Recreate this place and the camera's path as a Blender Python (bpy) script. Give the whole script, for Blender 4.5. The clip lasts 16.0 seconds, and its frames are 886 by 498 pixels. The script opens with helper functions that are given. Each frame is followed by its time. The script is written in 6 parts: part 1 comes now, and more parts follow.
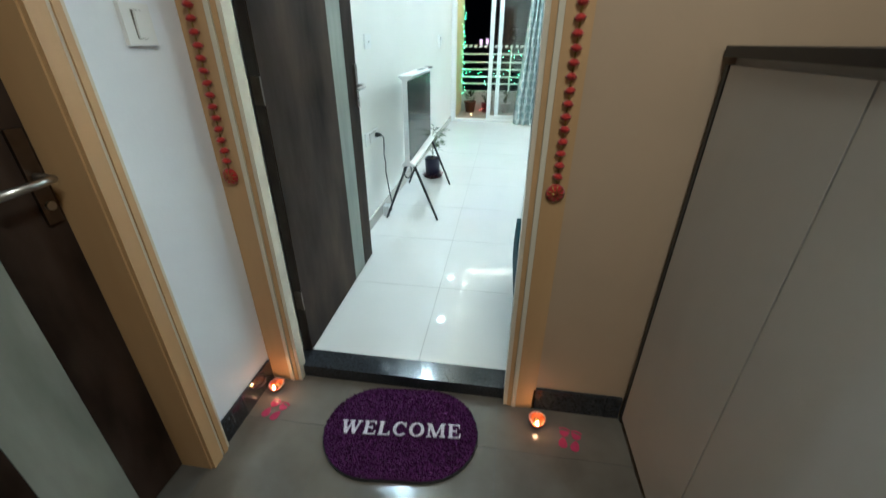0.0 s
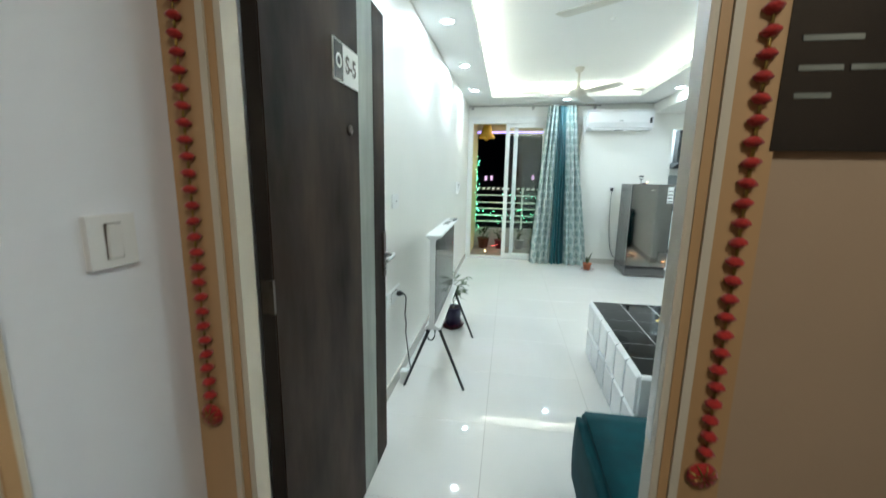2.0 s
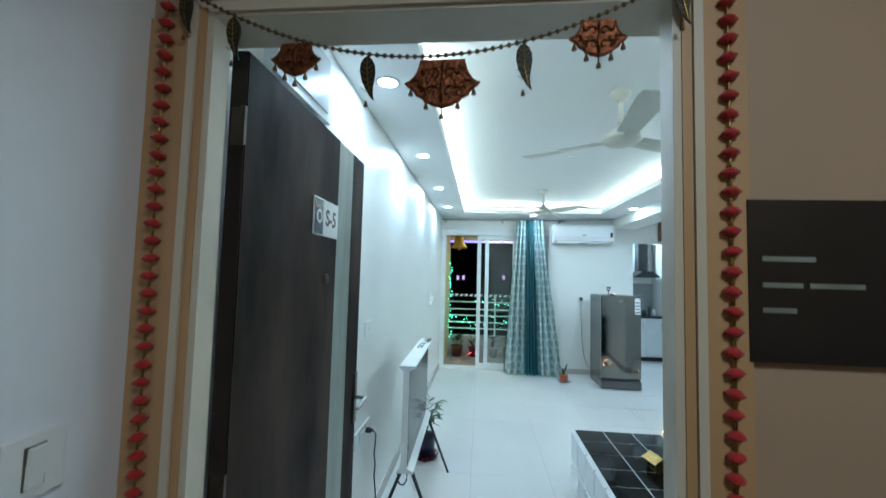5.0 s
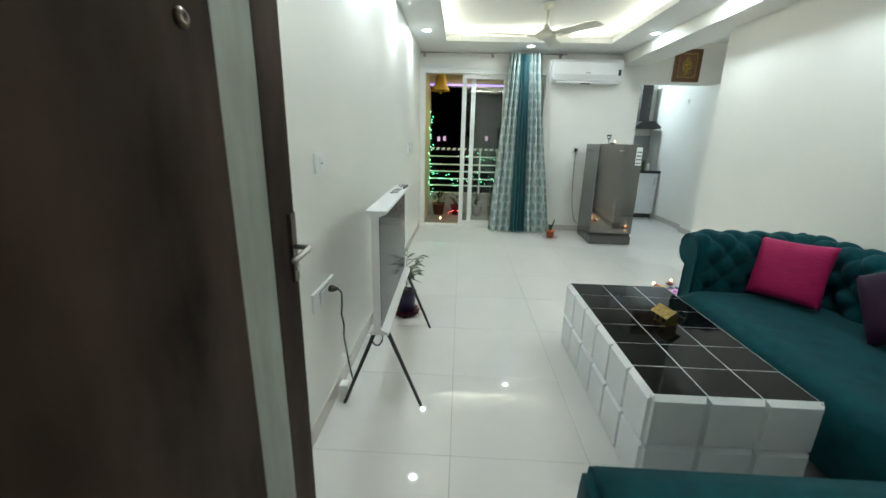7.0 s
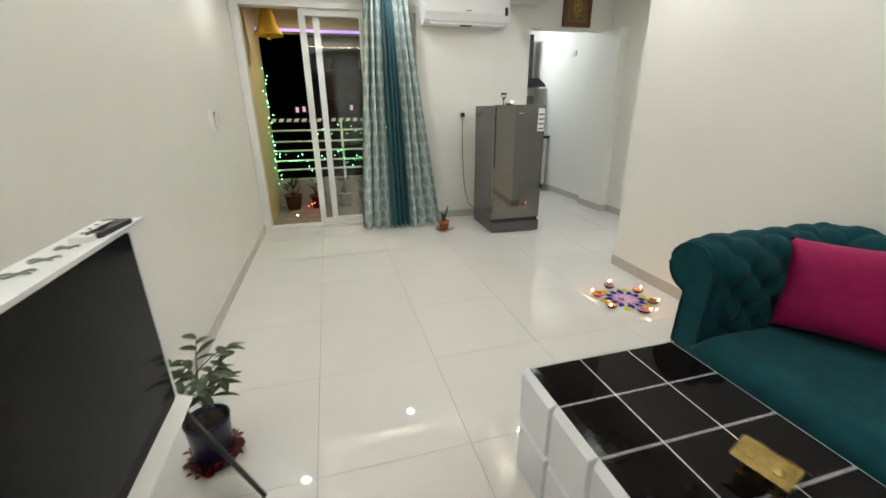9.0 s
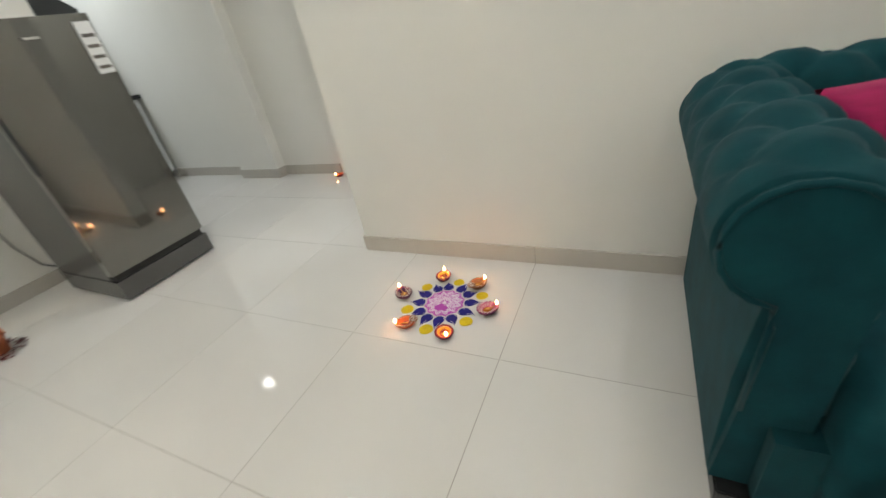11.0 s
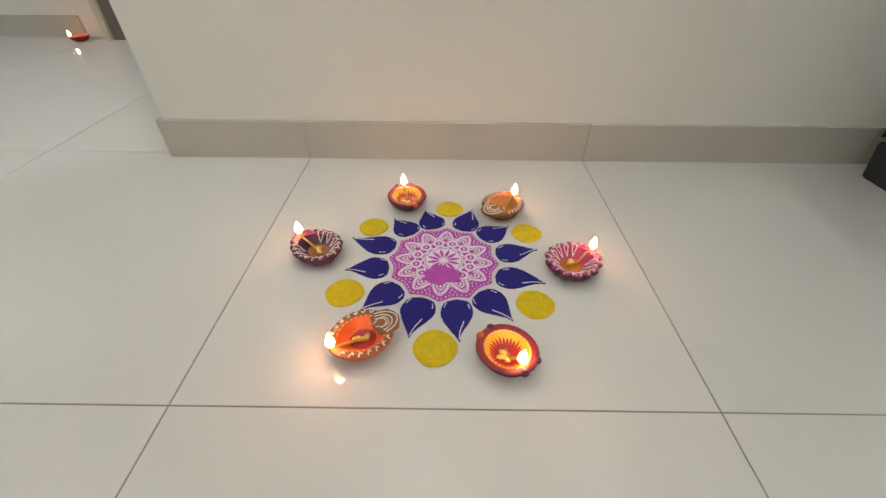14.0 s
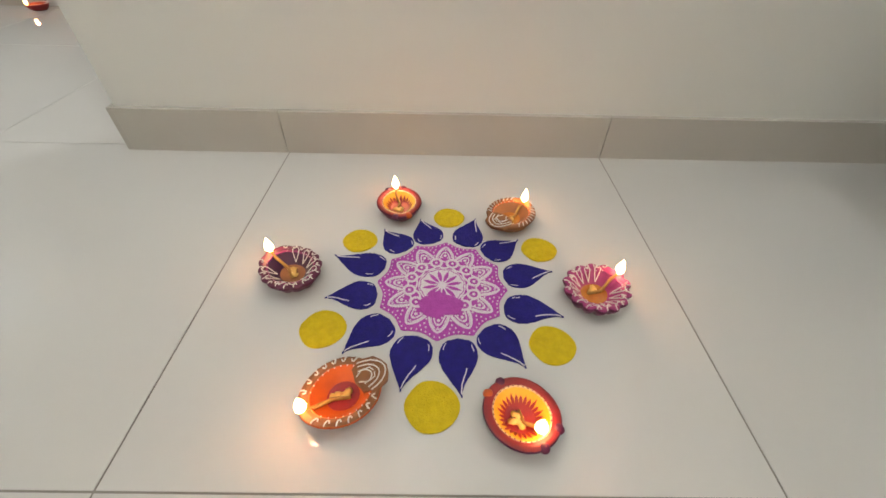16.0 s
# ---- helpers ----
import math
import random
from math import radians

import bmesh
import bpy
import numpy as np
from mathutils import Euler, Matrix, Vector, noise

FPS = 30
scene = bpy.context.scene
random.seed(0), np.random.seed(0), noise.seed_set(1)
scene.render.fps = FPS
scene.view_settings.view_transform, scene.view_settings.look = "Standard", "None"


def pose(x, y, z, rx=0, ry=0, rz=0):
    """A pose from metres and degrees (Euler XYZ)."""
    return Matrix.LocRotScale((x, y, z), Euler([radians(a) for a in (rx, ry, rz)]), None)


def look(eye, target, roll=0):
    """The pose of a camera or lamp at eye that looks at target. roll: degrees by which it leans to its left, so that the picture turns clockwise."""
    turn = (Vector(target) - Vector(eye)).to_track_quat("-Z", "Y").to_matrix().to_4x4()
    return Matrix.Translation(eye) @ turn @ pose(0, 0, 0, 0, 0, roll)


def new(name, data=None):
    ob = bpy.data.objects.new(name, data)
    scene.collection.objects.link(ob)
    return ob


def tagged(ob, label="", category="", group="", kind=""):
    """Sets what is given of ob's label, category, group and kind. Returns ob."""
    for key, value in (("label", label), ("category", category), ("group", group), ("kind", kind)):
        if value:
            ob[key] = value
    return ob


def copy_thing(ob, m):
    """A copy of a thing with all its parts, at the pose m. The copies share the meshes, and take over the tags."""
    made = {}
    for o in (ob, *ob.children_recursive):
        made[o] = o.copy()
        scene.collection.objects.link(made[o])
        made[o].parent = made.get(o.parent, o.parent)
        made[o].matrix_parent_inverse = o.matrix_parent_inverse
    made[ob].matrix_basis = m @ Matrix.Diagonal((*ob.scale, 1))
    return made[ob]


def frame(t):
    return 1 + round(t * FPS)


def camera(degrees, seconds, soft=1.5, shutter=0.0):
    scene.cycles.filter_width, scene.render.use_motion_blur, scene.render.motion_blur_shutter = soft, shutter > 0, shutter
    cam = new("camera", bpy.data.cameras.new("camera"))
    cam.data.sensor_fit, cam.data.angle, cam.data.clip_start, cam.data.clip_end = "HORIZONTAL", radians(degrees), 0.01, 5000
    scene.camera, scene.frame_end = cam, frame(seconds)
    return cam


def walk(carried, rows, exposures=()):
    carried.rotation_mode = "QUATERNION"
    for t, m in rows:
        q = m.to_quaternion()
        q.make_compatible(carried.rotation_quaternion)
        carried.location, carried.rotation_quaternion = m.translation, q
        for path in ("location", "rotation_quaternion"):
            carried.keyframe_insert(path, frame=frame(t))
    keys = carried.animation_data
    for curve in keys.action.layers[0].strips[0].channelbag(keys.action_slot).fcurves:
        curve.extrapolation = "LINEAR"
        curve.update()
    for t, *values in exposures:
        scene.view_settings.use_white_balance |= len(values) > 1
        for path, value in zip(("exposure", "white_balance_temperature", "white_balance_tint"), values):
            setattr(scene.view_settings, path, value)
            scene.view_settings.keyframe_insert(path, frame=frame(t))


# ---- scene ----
import itertools

cam = camera(96.2, 16.0, 1.5, 0.35)
PATH = [
    (0, (0.896, -0.678, 1.211), (0.642, 1.076, 0.284), 0.3),
    (0.5, (0.837, -0.689, 1.244), (0.594, 1.153, 0.505), 0.1),
    (1, (0.789, -0.614, 1.244), (0.508, 1.232, 0.528), 0.1),
    (1.5, (0.748, -0.409, 1.29), (0.356, 1.462, 0.699), 1.5),
    (2, (0.681, -0.276, 1.363), (0.369, 1.666, 0.999), 1.0),
    (2.5, (0.635, -0.205, 1.464), (0.415, 1.782, 1.408), -0.6),
    (3, (0.654, -0.229, 1.568), (0.44, 1.742, 1.833), 0.7),
    (3.2, (0.666, -0.252, 1.604), (0.487, 1.708, 1.962), 0.3),
    (5.5, (0.644, -0.227, 1.464), (0.47, 1.762, 1.334), 1.7),
    (6, (0.615, -0.126, 1.356), (0.523, 1.817, 0.892), 0.6),
    (6.5, (0.627, 0.089, 1.336), (0.513, 2.014, 0.804), 0.0),
    (7, (0.615, 0.337, 1.325), (0.54, 2.261, 0.784), 1.4),
    (7.5, (0.598, 0.68, 1.323), (0.789, 2.574, 0.708), 0.6),
    (8, (0.707, 1.031, 1.296), (1.051, 2.864, 0.572), -2.4),
    (8.5, (0.744, 1.406, 1.267), (1.135, 3.257, 0.618), 2.0),
    (8.7, (0.741, 1.564, 1.288), (1.172, 3.401, 0.622), -0.1),
    (9, (0.773, 1.781, 1.277), (1.272, 3.597, 0.605), -0.5),
    (9.2, (0.813, 1.943, 1.26), (1.296, 3.761, 0.579), -0.9),
    (9.5, (0.916, 2.186, 1.236), (1.456, 3.928, 0.414), -0.9),
    (10, (1.091, 2.618, 1.205), (2.162, 4.04, 0.298), 0.5),
    (10.2, (1.178, 2.746, 1.156), (2.402, 4.06, 0.272), -2.4),
    (12.3, (2.125, 3.758, 0.694), (3.7, 3.959, -0.522), -5.3),
    (12.5, (2.185, 3.814, 0.6), (3.789, 3.966, -0.585), -3.3),
    (13, (2.196, 3.858, 0.447), (3.788, 3.934, -0.76), -1.2),
    (13.5, (2.199, 3.864, 0.414), (3.752, 3.873, -0.846), 1.4),
    (14, (2.206, 3.856, 0.408), (3.744, 3.863, -0.87), 0.5),
    (14.5, (2.213, 3.84, 0.407), (3.738, 3.834, -0.887), 0.8),
    (15, (2.281, 3.838, 0.396), (3.762, 3.821, -0.948), 2.6),
    (15.5, (2.328, 3.85, 0.397), (3.831, 3.832, -0.922), 2.5),
    (16, (2.319, 3.861, 0.388), (3.788, 3.844, -0.969), 1.4),
]
EXPOSURE = [(0.0, 0.95, 5150, -6), (1.0, 0.85, 5200, -5), (2.0, 0.58, 5500, -2), (3.0, 0.22, 5600, 0), (5.3, 0.22, 4650, -6), (6.2, 0.04, 5300, -6),
            (7.0, 0.1, 5900, -1), (7.5, 0.1, 6300, 3), (8.0, 0.08, 6500, 6), (9.0, 0.04, 6650, 9), (10.0, 0.0, 6650, 10), (12.5, -0.12, 6750, 10), (14.5, -0.18, 6700, 11), (16.0, -0.18, 6700, 11)]
walk(cam, [(t, look(eye, target, roll)) for t, eye, target, roll in PATH], EXPOSURE)

# ---- world and light ----
world = bpy.data.worlds.new("night")
scene.world = world
world.use_nodes = True
world.node_tree.nodes["Background"].inputs[0].default_value = (0.004, 0.005, 0.009, 1)
world.node_tree.nodes["Background"].inputs[1].default_value = 0.6

CEIL = 2.47          # underside of the false ceiling
TRAY = (0.385, 2.40, 1.0, 5.75, 2.62)   # x0, x1, y0, y1, upper ceiling
COOL = (0.93, 0.97, 1.0)


def lamp(name, kind, at, energy, color, size=0.08, aim=None):
    data = bpy.data.lights.new(name, kind)
    data.energy, data.color = energy, color
    if kind == "AREA":
        data.shape, data.size = "DISK", size
    else:
        data.shadow_soft_size = size
    ob = new(name, data)
    ob.matrix_world = look(at, aim or (at[0], at[1] + 0.0001, at[2] - 1))
    return ob


DOWN = [(0.185, 1.62), (0.185, 2.83), (0.185, 4.03), (0.185, 5.23), (2.65, 1.62), (2.65, 2.83), (2.65, 4.04), (2.68, 5.23), (1.45, 5.93)]
for dx, dy in DOWN:
    lamp("downlight_lamp", "AREA", (dx, dy, CEIL - 0.012), 5.5, COOL, 0.06)
# unseen fill light added to brighten the kitchen walls; it has no fixture
lamp("kitchen_fill", "AREA", (3.40, 7.8, 2.52), 19.0, (0.85, 0.93, 1.0), 0.3)
# fill light added for the passage, kept out of sight behind the right wall
lamp("passage_fill", "AREA", (3.6, 3.95, 2.55), 12.0, COOL, 0.2)
# warm fill added overhead to balance the corridor walls; no fixture is modelled
lamp("corridor_fill", "AREA", (1.2, -0.8, 2.5), 12.5, (1.0, 0.87, 0.72), 0.4)
lamp("balcony_lamp", "AREA", (0.75, 6.95, 2.3), 9.5, (1.0, 0.82, 0.55), 0.05)

# ---- materials ----


def mat(name, a, b=None, rough=0.5, metal=0.0, scale=8.0, bump=0.0, bscale=60.0, rvar=0.0, coat=0.0, sheen=0.0, rand=0.0, emit=0.0, trans=0.0, spec=0.5, stretch=(1, 1, 1), detail=6.0):
    """A principled surface whose colour wanders between a and b, with a fine relief."""
    m = bpy.data.materials.new(name)
    m.use_nodes = True
    n, l = m.node_tree.nodes, m.node_tree.links
    p = n["Principled BSDF"]
    b = b or tuple(c * 0.9 for c in a)
    geo = n.new("ShaderNodeNewGeometry")
    vm = n.new("ShaderNodeVectorMath")
    vm.operation = "MULTIPLY"
    vm.inputs[1].default_value = stretch
    l.new(geo.outputs["Position"], vm.inputs[0])
    nz = n.new("ShaderNodeTexNoise")
    nz.inputs["Scale"].default_value, nz.inputs["Detail"].default_value = scale, detail
    l.new(vm.outputs[0], nz.inputs["Vector"])
    ramp = n.new("ShaderNodeValToRGB")
    ramp.color_ramp.elements[0].position, ramp.color_ramp.elements[1].position = 0.32, 0.68
    ramp.color_ramp.elements[0].color, ramp.color_ramp.elements[1].color = (*a, 1), (*b, 1)
    l.new(nz.outputs["Fac"], ramp.inputs[0])
    col = ramp.outputs[0]
    if rand:
        info = n.new("ShaderNodeObjectInfo")
        hsv = n.new("ShaderNodeHueSaturation")
        mr = n.new("ShaderNodeMapRange")
        mr.inputs[3].default_value, mr.inputs[4].default_value = 1 - rand, 1 + rand
        l.new(info.outputs["Random"], mr.inputs[0])
        l.new(mr.outputs[0], hsv.inputs["Value"])
        l.new(col, hsv.inputs["Color"])
        col = hsv.outputs[0]
    l.new(col, p.inputs["Base Color"])
    p.inputs["Roughness"].default_value, p.inputs["Metallic"].default_value = rough, metal
    p.inputs["Coat Weight"].default_value = coat
    p.inputs["Specular IOR Level"].default_value = spec
    p.inputs["Sheen Weight"].default_value = sheen
    p.inputs["Transmission Weight"].default_value = trans
    if rvar:
        r2 = n.new("ShaderNodeMapRange")
        r2.inputs[3].default_value, r2.inputs[4].default_value = max(0.02, rough - rvar), rough + rvar
        nz3 = n.new("ShaderNodeTexNoise")
        nz3.inputs["Scale"].default_value = scale * 0.6
        l.new(geo.outputs["Position"], nz3.inputs["Vector"])
        l.new(nz3.outputs["Fac"], r2.inputs[0])
        l.new(r2.outputs[0], p.inputs["Roughness"])
    if bump:
        nz2 = n.new("ShaderNodeTexNoise")
        nz2.inputs["Scale"].default_value, nz2.inputs["Detail"].default_value = bscale, 4
        l.new(vm.outputs[0], nz2.inputs["Vector"])
        bp = n.new("ShaderNodeBump")
        bp.inputs["Strength"].default_value, bp.inputs["Distance"].default_value = bump, 0.004
        l.new(nz2.outputs["Fac"], bp.inputs["Height"])
        l.new(bp.outputs[0], p.inputs["Normal"])
    if emit:
        l.new(col, p.inputs["Emission Color"])
        p.inputs["Emission Strength"].default_value = emit
    return m


def glow(name, color, strength):
    m = bpy.data.materials.new(name)
    m.use_nodes = True
    p = m.node_tree.nodes["Principled BSDF"]
    p.inputs["Base Color"].default_value = (*color, 1)
    p.inputs["Emission Color"].default_value = (*color, 1)
    p.inputs["Emission Strength"].default_value = strength
    return m


M_WALL = mat("wall_paint", (0.80, 0.79, 0.74), (0.77, 0.76, 0.71), 0.45, scale=1.5, bump=0.06, bscale=90)
M_HALL = mat("hall_paint", (0.43, 0.315, 0.21), (0.385, 0.28, 0.185), 0.55, scale=2.0, bump=0.08, bscale=90)
M_HALLW = mat("hall_white_paint", (0.80, 0.82, 0.86), (0.77, 0.79, 0.83), 0.5, scale=1.6, bump=0.06, bscale=90)
M_BALC = mat("balcony_paint", (0.62, 0.52, 0.30), (0.55, 0.46, 0.27), 0.7, scale=3, bump=0.1)
M_CEIL = mat("ceiling_paint", (0.82, 0.82, 0.80), (0.80, 0.80, 0.78), 0.6, scale=1.2, bump=0.03)
M_TILE = mat("vitrified_tile", (0.66, 0.645, 0.615), (0.63, 0.615, 0.585), 0.02, scale=1.7, rvar=0.008, rand=0.015, spec=0.55)
M_GROUT = mat("grout", (0.31, 0.285, 0.25), (0.19, 0.17, 0.145), 0.5, scale=9)
M_HALLGROUT = mat("dark_grout", (0.10, 0.09, 0.078), (0.08, 0.072, 0.062), 0.6, scale=20)
M_SKIRT = mat("skirting_tile", (0.53, 0.50, 0.45), (0.50, 0.47, 0.42), 0.16, scale=4, rand=0.03)
M_HALLFLOOR = mat("hall_floor_tile", (0.165, 0.145, 0.12), (0.115, 0.10, 0.083), 0.12, scale=5, rvar=0.05, rand=0.02)
M_JAMB = mat("grey_brown_jamb", (0.20, 0.18, 0.155), (0.16, 0.145, 0.125), 0.5, scale=10, stretch=(1, 1, 0.2))
M_GRANITE = mat("black_granite", (0.012, 0.013, 0.015), (0.035, 0.037, 0.042), 0.12, scale=140, rvar=0.03)
M_BALFLOOR = mat("balcony_tile", (0.15, 0.11, 0.072), (0.11, 0.08, 0.052), 0.25, scale=6, rand=0.05)
M_DOOR = mat("dark_laminate", (0.011, 0.0066, 0.0046), (0.062, 0.041, 0.030), 0.55, spec=0.06, scale=5.5, bump=0.10, bscale=40, stretch=(1, 1, 0.34), detail=9, rvar=0.1)
M_STRIP = mat("grey_laminate", (0.30, 0.315, 0.28), (0.15, 0.165, 0.14), 0.45, scale=9, stretch=(1, 1, 0.2))
M_DOOREDGE = mat("door_edge", (0.014, 0.009, 0.007), (0.02, 0.013, 0.01), 0.5)
M_FRAME = mat("cream_door_frame", (0.62, 0.56, 0.44), (0.57, 0.51, 0.40), 0.4, scale=7, stretch=(1, 1, 0.2), bump=0.03)
M_ARCH = mat("tan_door_trim", (0.50, 0.315, 0.15), (0.43, 0.265, 0.12), 0.5, scale=9, stretch=(1, 1, 0.15), bump=0.05)
M_STEEL = mat("brushed_steel", (0.55, 0.54, 0.52), (0.48, 0.47, 0.45), 0.3, 1.0, scale=30)
M_STEELD = mat("dark_steel", (0.16, 0.13, 0.11), (0.12, 0.10, 0.085), 0.38, 1.0, scale=30)
M_WHITE = mat("white_plastic", (0.78, 0.78, 0.76), (0.76, 0.76, 0.74), 0.35)
M_UPVC = mat("white_frame", (0.76, 0.76, 0.73), (0.72, 0.72, 0.69), 0.35, scale=12)
M_BLACK = mat("black_plastic", (0.012, 0.012, 0.012), (0.018, 0.018, 0.018), 0.4)
M_SCREEN = mat("screen_glass", (0.006, 0.007, 0.007), (0.008, 0.008, 0.008), 0.12, spec=0.07)
M_TVWHITE = mat("tv_white_shell", (0.74, 0.74, 0.73), (0.72, 0.72, 0.71), 0.3)
M_TABLEW = mat("white_glass_panel", (0.76, 0.77, 0.78), (0.74, 0.75, 0.76), 0.2, coat=0.3, rand=0.02)
M_TABLEB = mat("black_glass_tile", (0.004, 0.0035, 0.0035), (0.006, 0.005, 0.0045), 0.06, rvar=0.02, spec=0.09, rand=0.1)
M_TABLEG = mat("silver_joint", (0.54, 0.54, 0.54), (0.46, 0.46, 0.46), 0.35)
M_VELVET = mat("teal_velvet", (0.0011, 0.032, 0.040), (0.0019, 0.047, 0.057), 0.85, scale=14, sheen=0.04, spec=0.15, bump=0.15, bscale=220)
M_MAGENTA = mat("magenta_silk", (0.30, 0.004, 0.074), (0.235, 0.003, 0.058), 0.6, scale=20, sheen=0.03, spec=0.2, bump=0.25, bscale=170, stretch=(1, 1, 5))
M_PURPLE = mat("purple_silk", (0.020, 0.002, 0.022), (0.014, 0.0015, 0.017), 0.6, scale=20, sheen=0.03, spec=0.2, bump=0.25, bscale=170)
M_FRIDGE = mat("graphite_fridge", (0.235, 0.23, 0.215), (0.215, 0.21, 0.195), 0.07, 1.0, scale=3)
M_FRIDGES = mat("graphite_side", (0.115, 0.113, 0.108), (0.10, 0.098, 0.094), 0.24, 0.4, scale=4)
M_AC = mat("ac_white", (0.80, 0.80, 0.80), (0.78, 0.78, 0.78), 0.28)
M_FAN = mat("fan_cream", (0.62, 0.60, 0.52), (0.58, 0.56, 0.48), 0.35)
M_GOLD = mat("antique_brass", (0.44, 0.31, 0.09), (0.16, 0.105, 0.028), 0.36, 1.0, scale=45, bump=0.2, bscale=150)
M_COPPER = mat("beaten_copper", (0.30, 0.10, 0.032), (0.06, 0.022, 0.009), 0.4, 0.7, scale=95, bump=0.8, bscale=130)
M_BRASS = mat("old_brass", (0.42, 0.31, 0.12), (0.24, 0.17, 0.06), 0.28, 1.0, scale=40, bump=0.06, bscale=200)
M_BEAD = mat("dark_brass_bead", (0.16, 0.11, 0.05), (0.09, 0.06, 0.03), 0.45, 0.7, scale=60)
M_LEAFMETAL = mat("dark_green_metal", (0.016, 0.018, 0.010), (0.035, 0.028, 0.012), 0.5, 0.2, scale=60, bump=0.3)
M_FLOWER = mat("red_pompom", (0.42, 0.014, 0.008), (0.30, 0.009, 0.006), 0.85, scale=90, bump=0.6, bscale=240, sheen=0.3)
M_MAT = mat("purple_pile", (0.048, 0.007, 0.052), (0.075, 0.012, 0.080), 0.95, scale=60, bump=0.6, bscale=420, sheen=0.08, spec=0.1)
M_LETTER = mat("white_pile", (0.66, 0.60, 0.66), (0.56, 0.50, 0.56), 0.95, scale=80, bump=0.8, bscale=300)
M_CLAYR = mat("red_painted_clay", (0.30, 0.020, 0.018), (0.22, 0.014, 0.016), 0.45, scale=50, bump=0.2)
M_CLAYO = mat("orange_painted_clay", (0.62, 0.12, 0.012), (0.50, 0.085, 0.01), 0.45, scale=50, bump=0.2)
M_CLAYB = mat("brown_clay", (0.27, 0.11, 0.035), (0.19, 0.075, 0.025), 0.6, scale=50, bump=0.2)
M_CLAYM = mat("maroon_painted_clay", (0.12, 0.010, 0.050), (0.09, 0.007, 0.035), 0.45, scale=50, bump=0.2)
M_CLAYP = mat("pink_painted_clay", (0.34, 0.03, 0.17), (0.26, 0.02, 0.12), 0.45, scale=50, bump=0.2)
M_YELPAINT = mat("yellow_paint", (0.75, 0.42, 0.03), (0.65, 0.34, 0.02), 0.5, scale=40)
M_WHPAINT = mat("white_paint_dots", (0.75, 0.72, 0.68), (0.68, 0.65, 0.6), 0.6, scale=40)
M_WICK = mat("oily_cotton", (0.42, 0.24, 0.05), (0.30, 0.15, 0.03), 0.6, scale=90)
M_WAX = mat("lamp_wax", (0.40, 0.17, 0.03), (0.28, 0.10, 0.015), 0.25, scale=60)
M_FLAME = glow("flame", (1.0, 0.58, 0.20), 28.0)
M_CREAMP = mat("cream_paint", (0.72, 0.56, 0.32), (0.62, 0.46, 0.25), 0.5, scale=60)
M_CLAYV = mat("violet_painted_clay", (0.055, 0.006, 0.050), (0.035, 0.004, 0.03), 0.4, scale=50, bump=0.2)
M_TUFT = mat("oily_tuft", (0.70, 0.46, 0.12), (0.55, 0.33, 0.07), 0.5, scale=120)
M_BLUEP = mat("blue_powder", (0.012, 0.008, 0.19), (0.009, 0.005, 0.14), 0.9, scale=120, bump=0.5, bscale=500)
M_YELP = mat("yellow_powder", (0.70, 0.52, 0.010), (0.60, 0.43, 0.006), 0.9, scale=120, bump=0.5, bscale=500)
M_MAGP = mat("magenta_powder", (0.52, 0.085, 0.46), (0.43, 0.06, 0.38), 0.9, scale=120, bump=0.5, bscale=500)
M_WHITEP = mat("white_powder", (0.80, 0.76, 0.78), (0.74, 0.68, 0.72), 0.9, scale=160, bump=0.5, bscale=500)
M_LEAF = mat("green_leaf", (0.018, 0.040, 0.010), (0.055, 0.080, 0.022), 0.4, scale=45)
M_STEM = mat("plant_stem", (0.09, 0.10, 0.03), (0.07, 0.06, 0.03), 0.7)
M_SOIL = mat("potting_soil", (0.035, 0.024, 0.016), (0.02, 0.014, 0.01), 0.95, scale=60, bump=1.0, bscale=120)
M_POTBLUE = mat("blue_glazed_pot", (0.010, 0.009, 0.042), (0.007, 0.006, 0.028), 0.3, scale=15)
M_POTRED = mat("terracotta_pot", (0.48, 0.14, 0.05), (0.40, 0.105, 0.038), 0.55, scale=20, bump=0.1)
M_POTBROWN = mat("brown_pot", (0.13, 0.06, 0.028), (0.09, 0.04, 0.02), 0.6, scale=20, bump=0.1)
M_PETAL = mat("dark_red_petals", (0.13, 0.005, 0.010), (0.04, 0.002, 0.005), 0.3, scale=60)
M_CURT_A = mat("teal_satin", (0.005, 0.15, 0.175), (0.004, 0.11, 0.13), 0.32, scale=10, sheen=0.15, bump=0.05, bscale=300)
M_ROD = mat("curtain_rod_metal", (0.45, 0.43, 0.40), (0.4, 0.38, 0.36), 0.3, 0.9)
M_GLASS = mat("window_glass", (0.95, 0.97, 0.97), (0.95, 0.97, 0.97), 0.0, trans=1.0)
M_COVE = glow("cove_strip", (1.0, 0.90, 0.72), 34.0)
M_LED = glow("downlight_led", (0.93, 0.97, 1.0), 22.0)
M_GREENLED = glow("green_fairy_bulb", (0.22, 1.0, 0.42), 15.0)
M_REDLED = glow("red_fairy_bulb", (1.0, 0.06, 0.05), 25.0)
M_LILAC = glow("lilac_led_strip", (0.42, 0.28, 1.0), 1.6)
M_FARLIGHT = glow("far_window_light", (0.85, 0.5, 0.7), 0.9)
M_CABINET = mat("white_cabinet", (0.68, 0.70, 0.71), (0.66, 0.68, 0.69), 0.3)
M_SPLASH = mat("grey_wall_tile", (0.34, 0.35, 0.35), (0.30, 0.31, 0.31), 0.25, scale=10)
M_SHOE = mat("grey_beige_board", (0.48, 0.45, 0.40), (0.44, 0.41, 0.365), 0.5, scale=4, stretch=(1, 1, 0.3), bump=0.03)
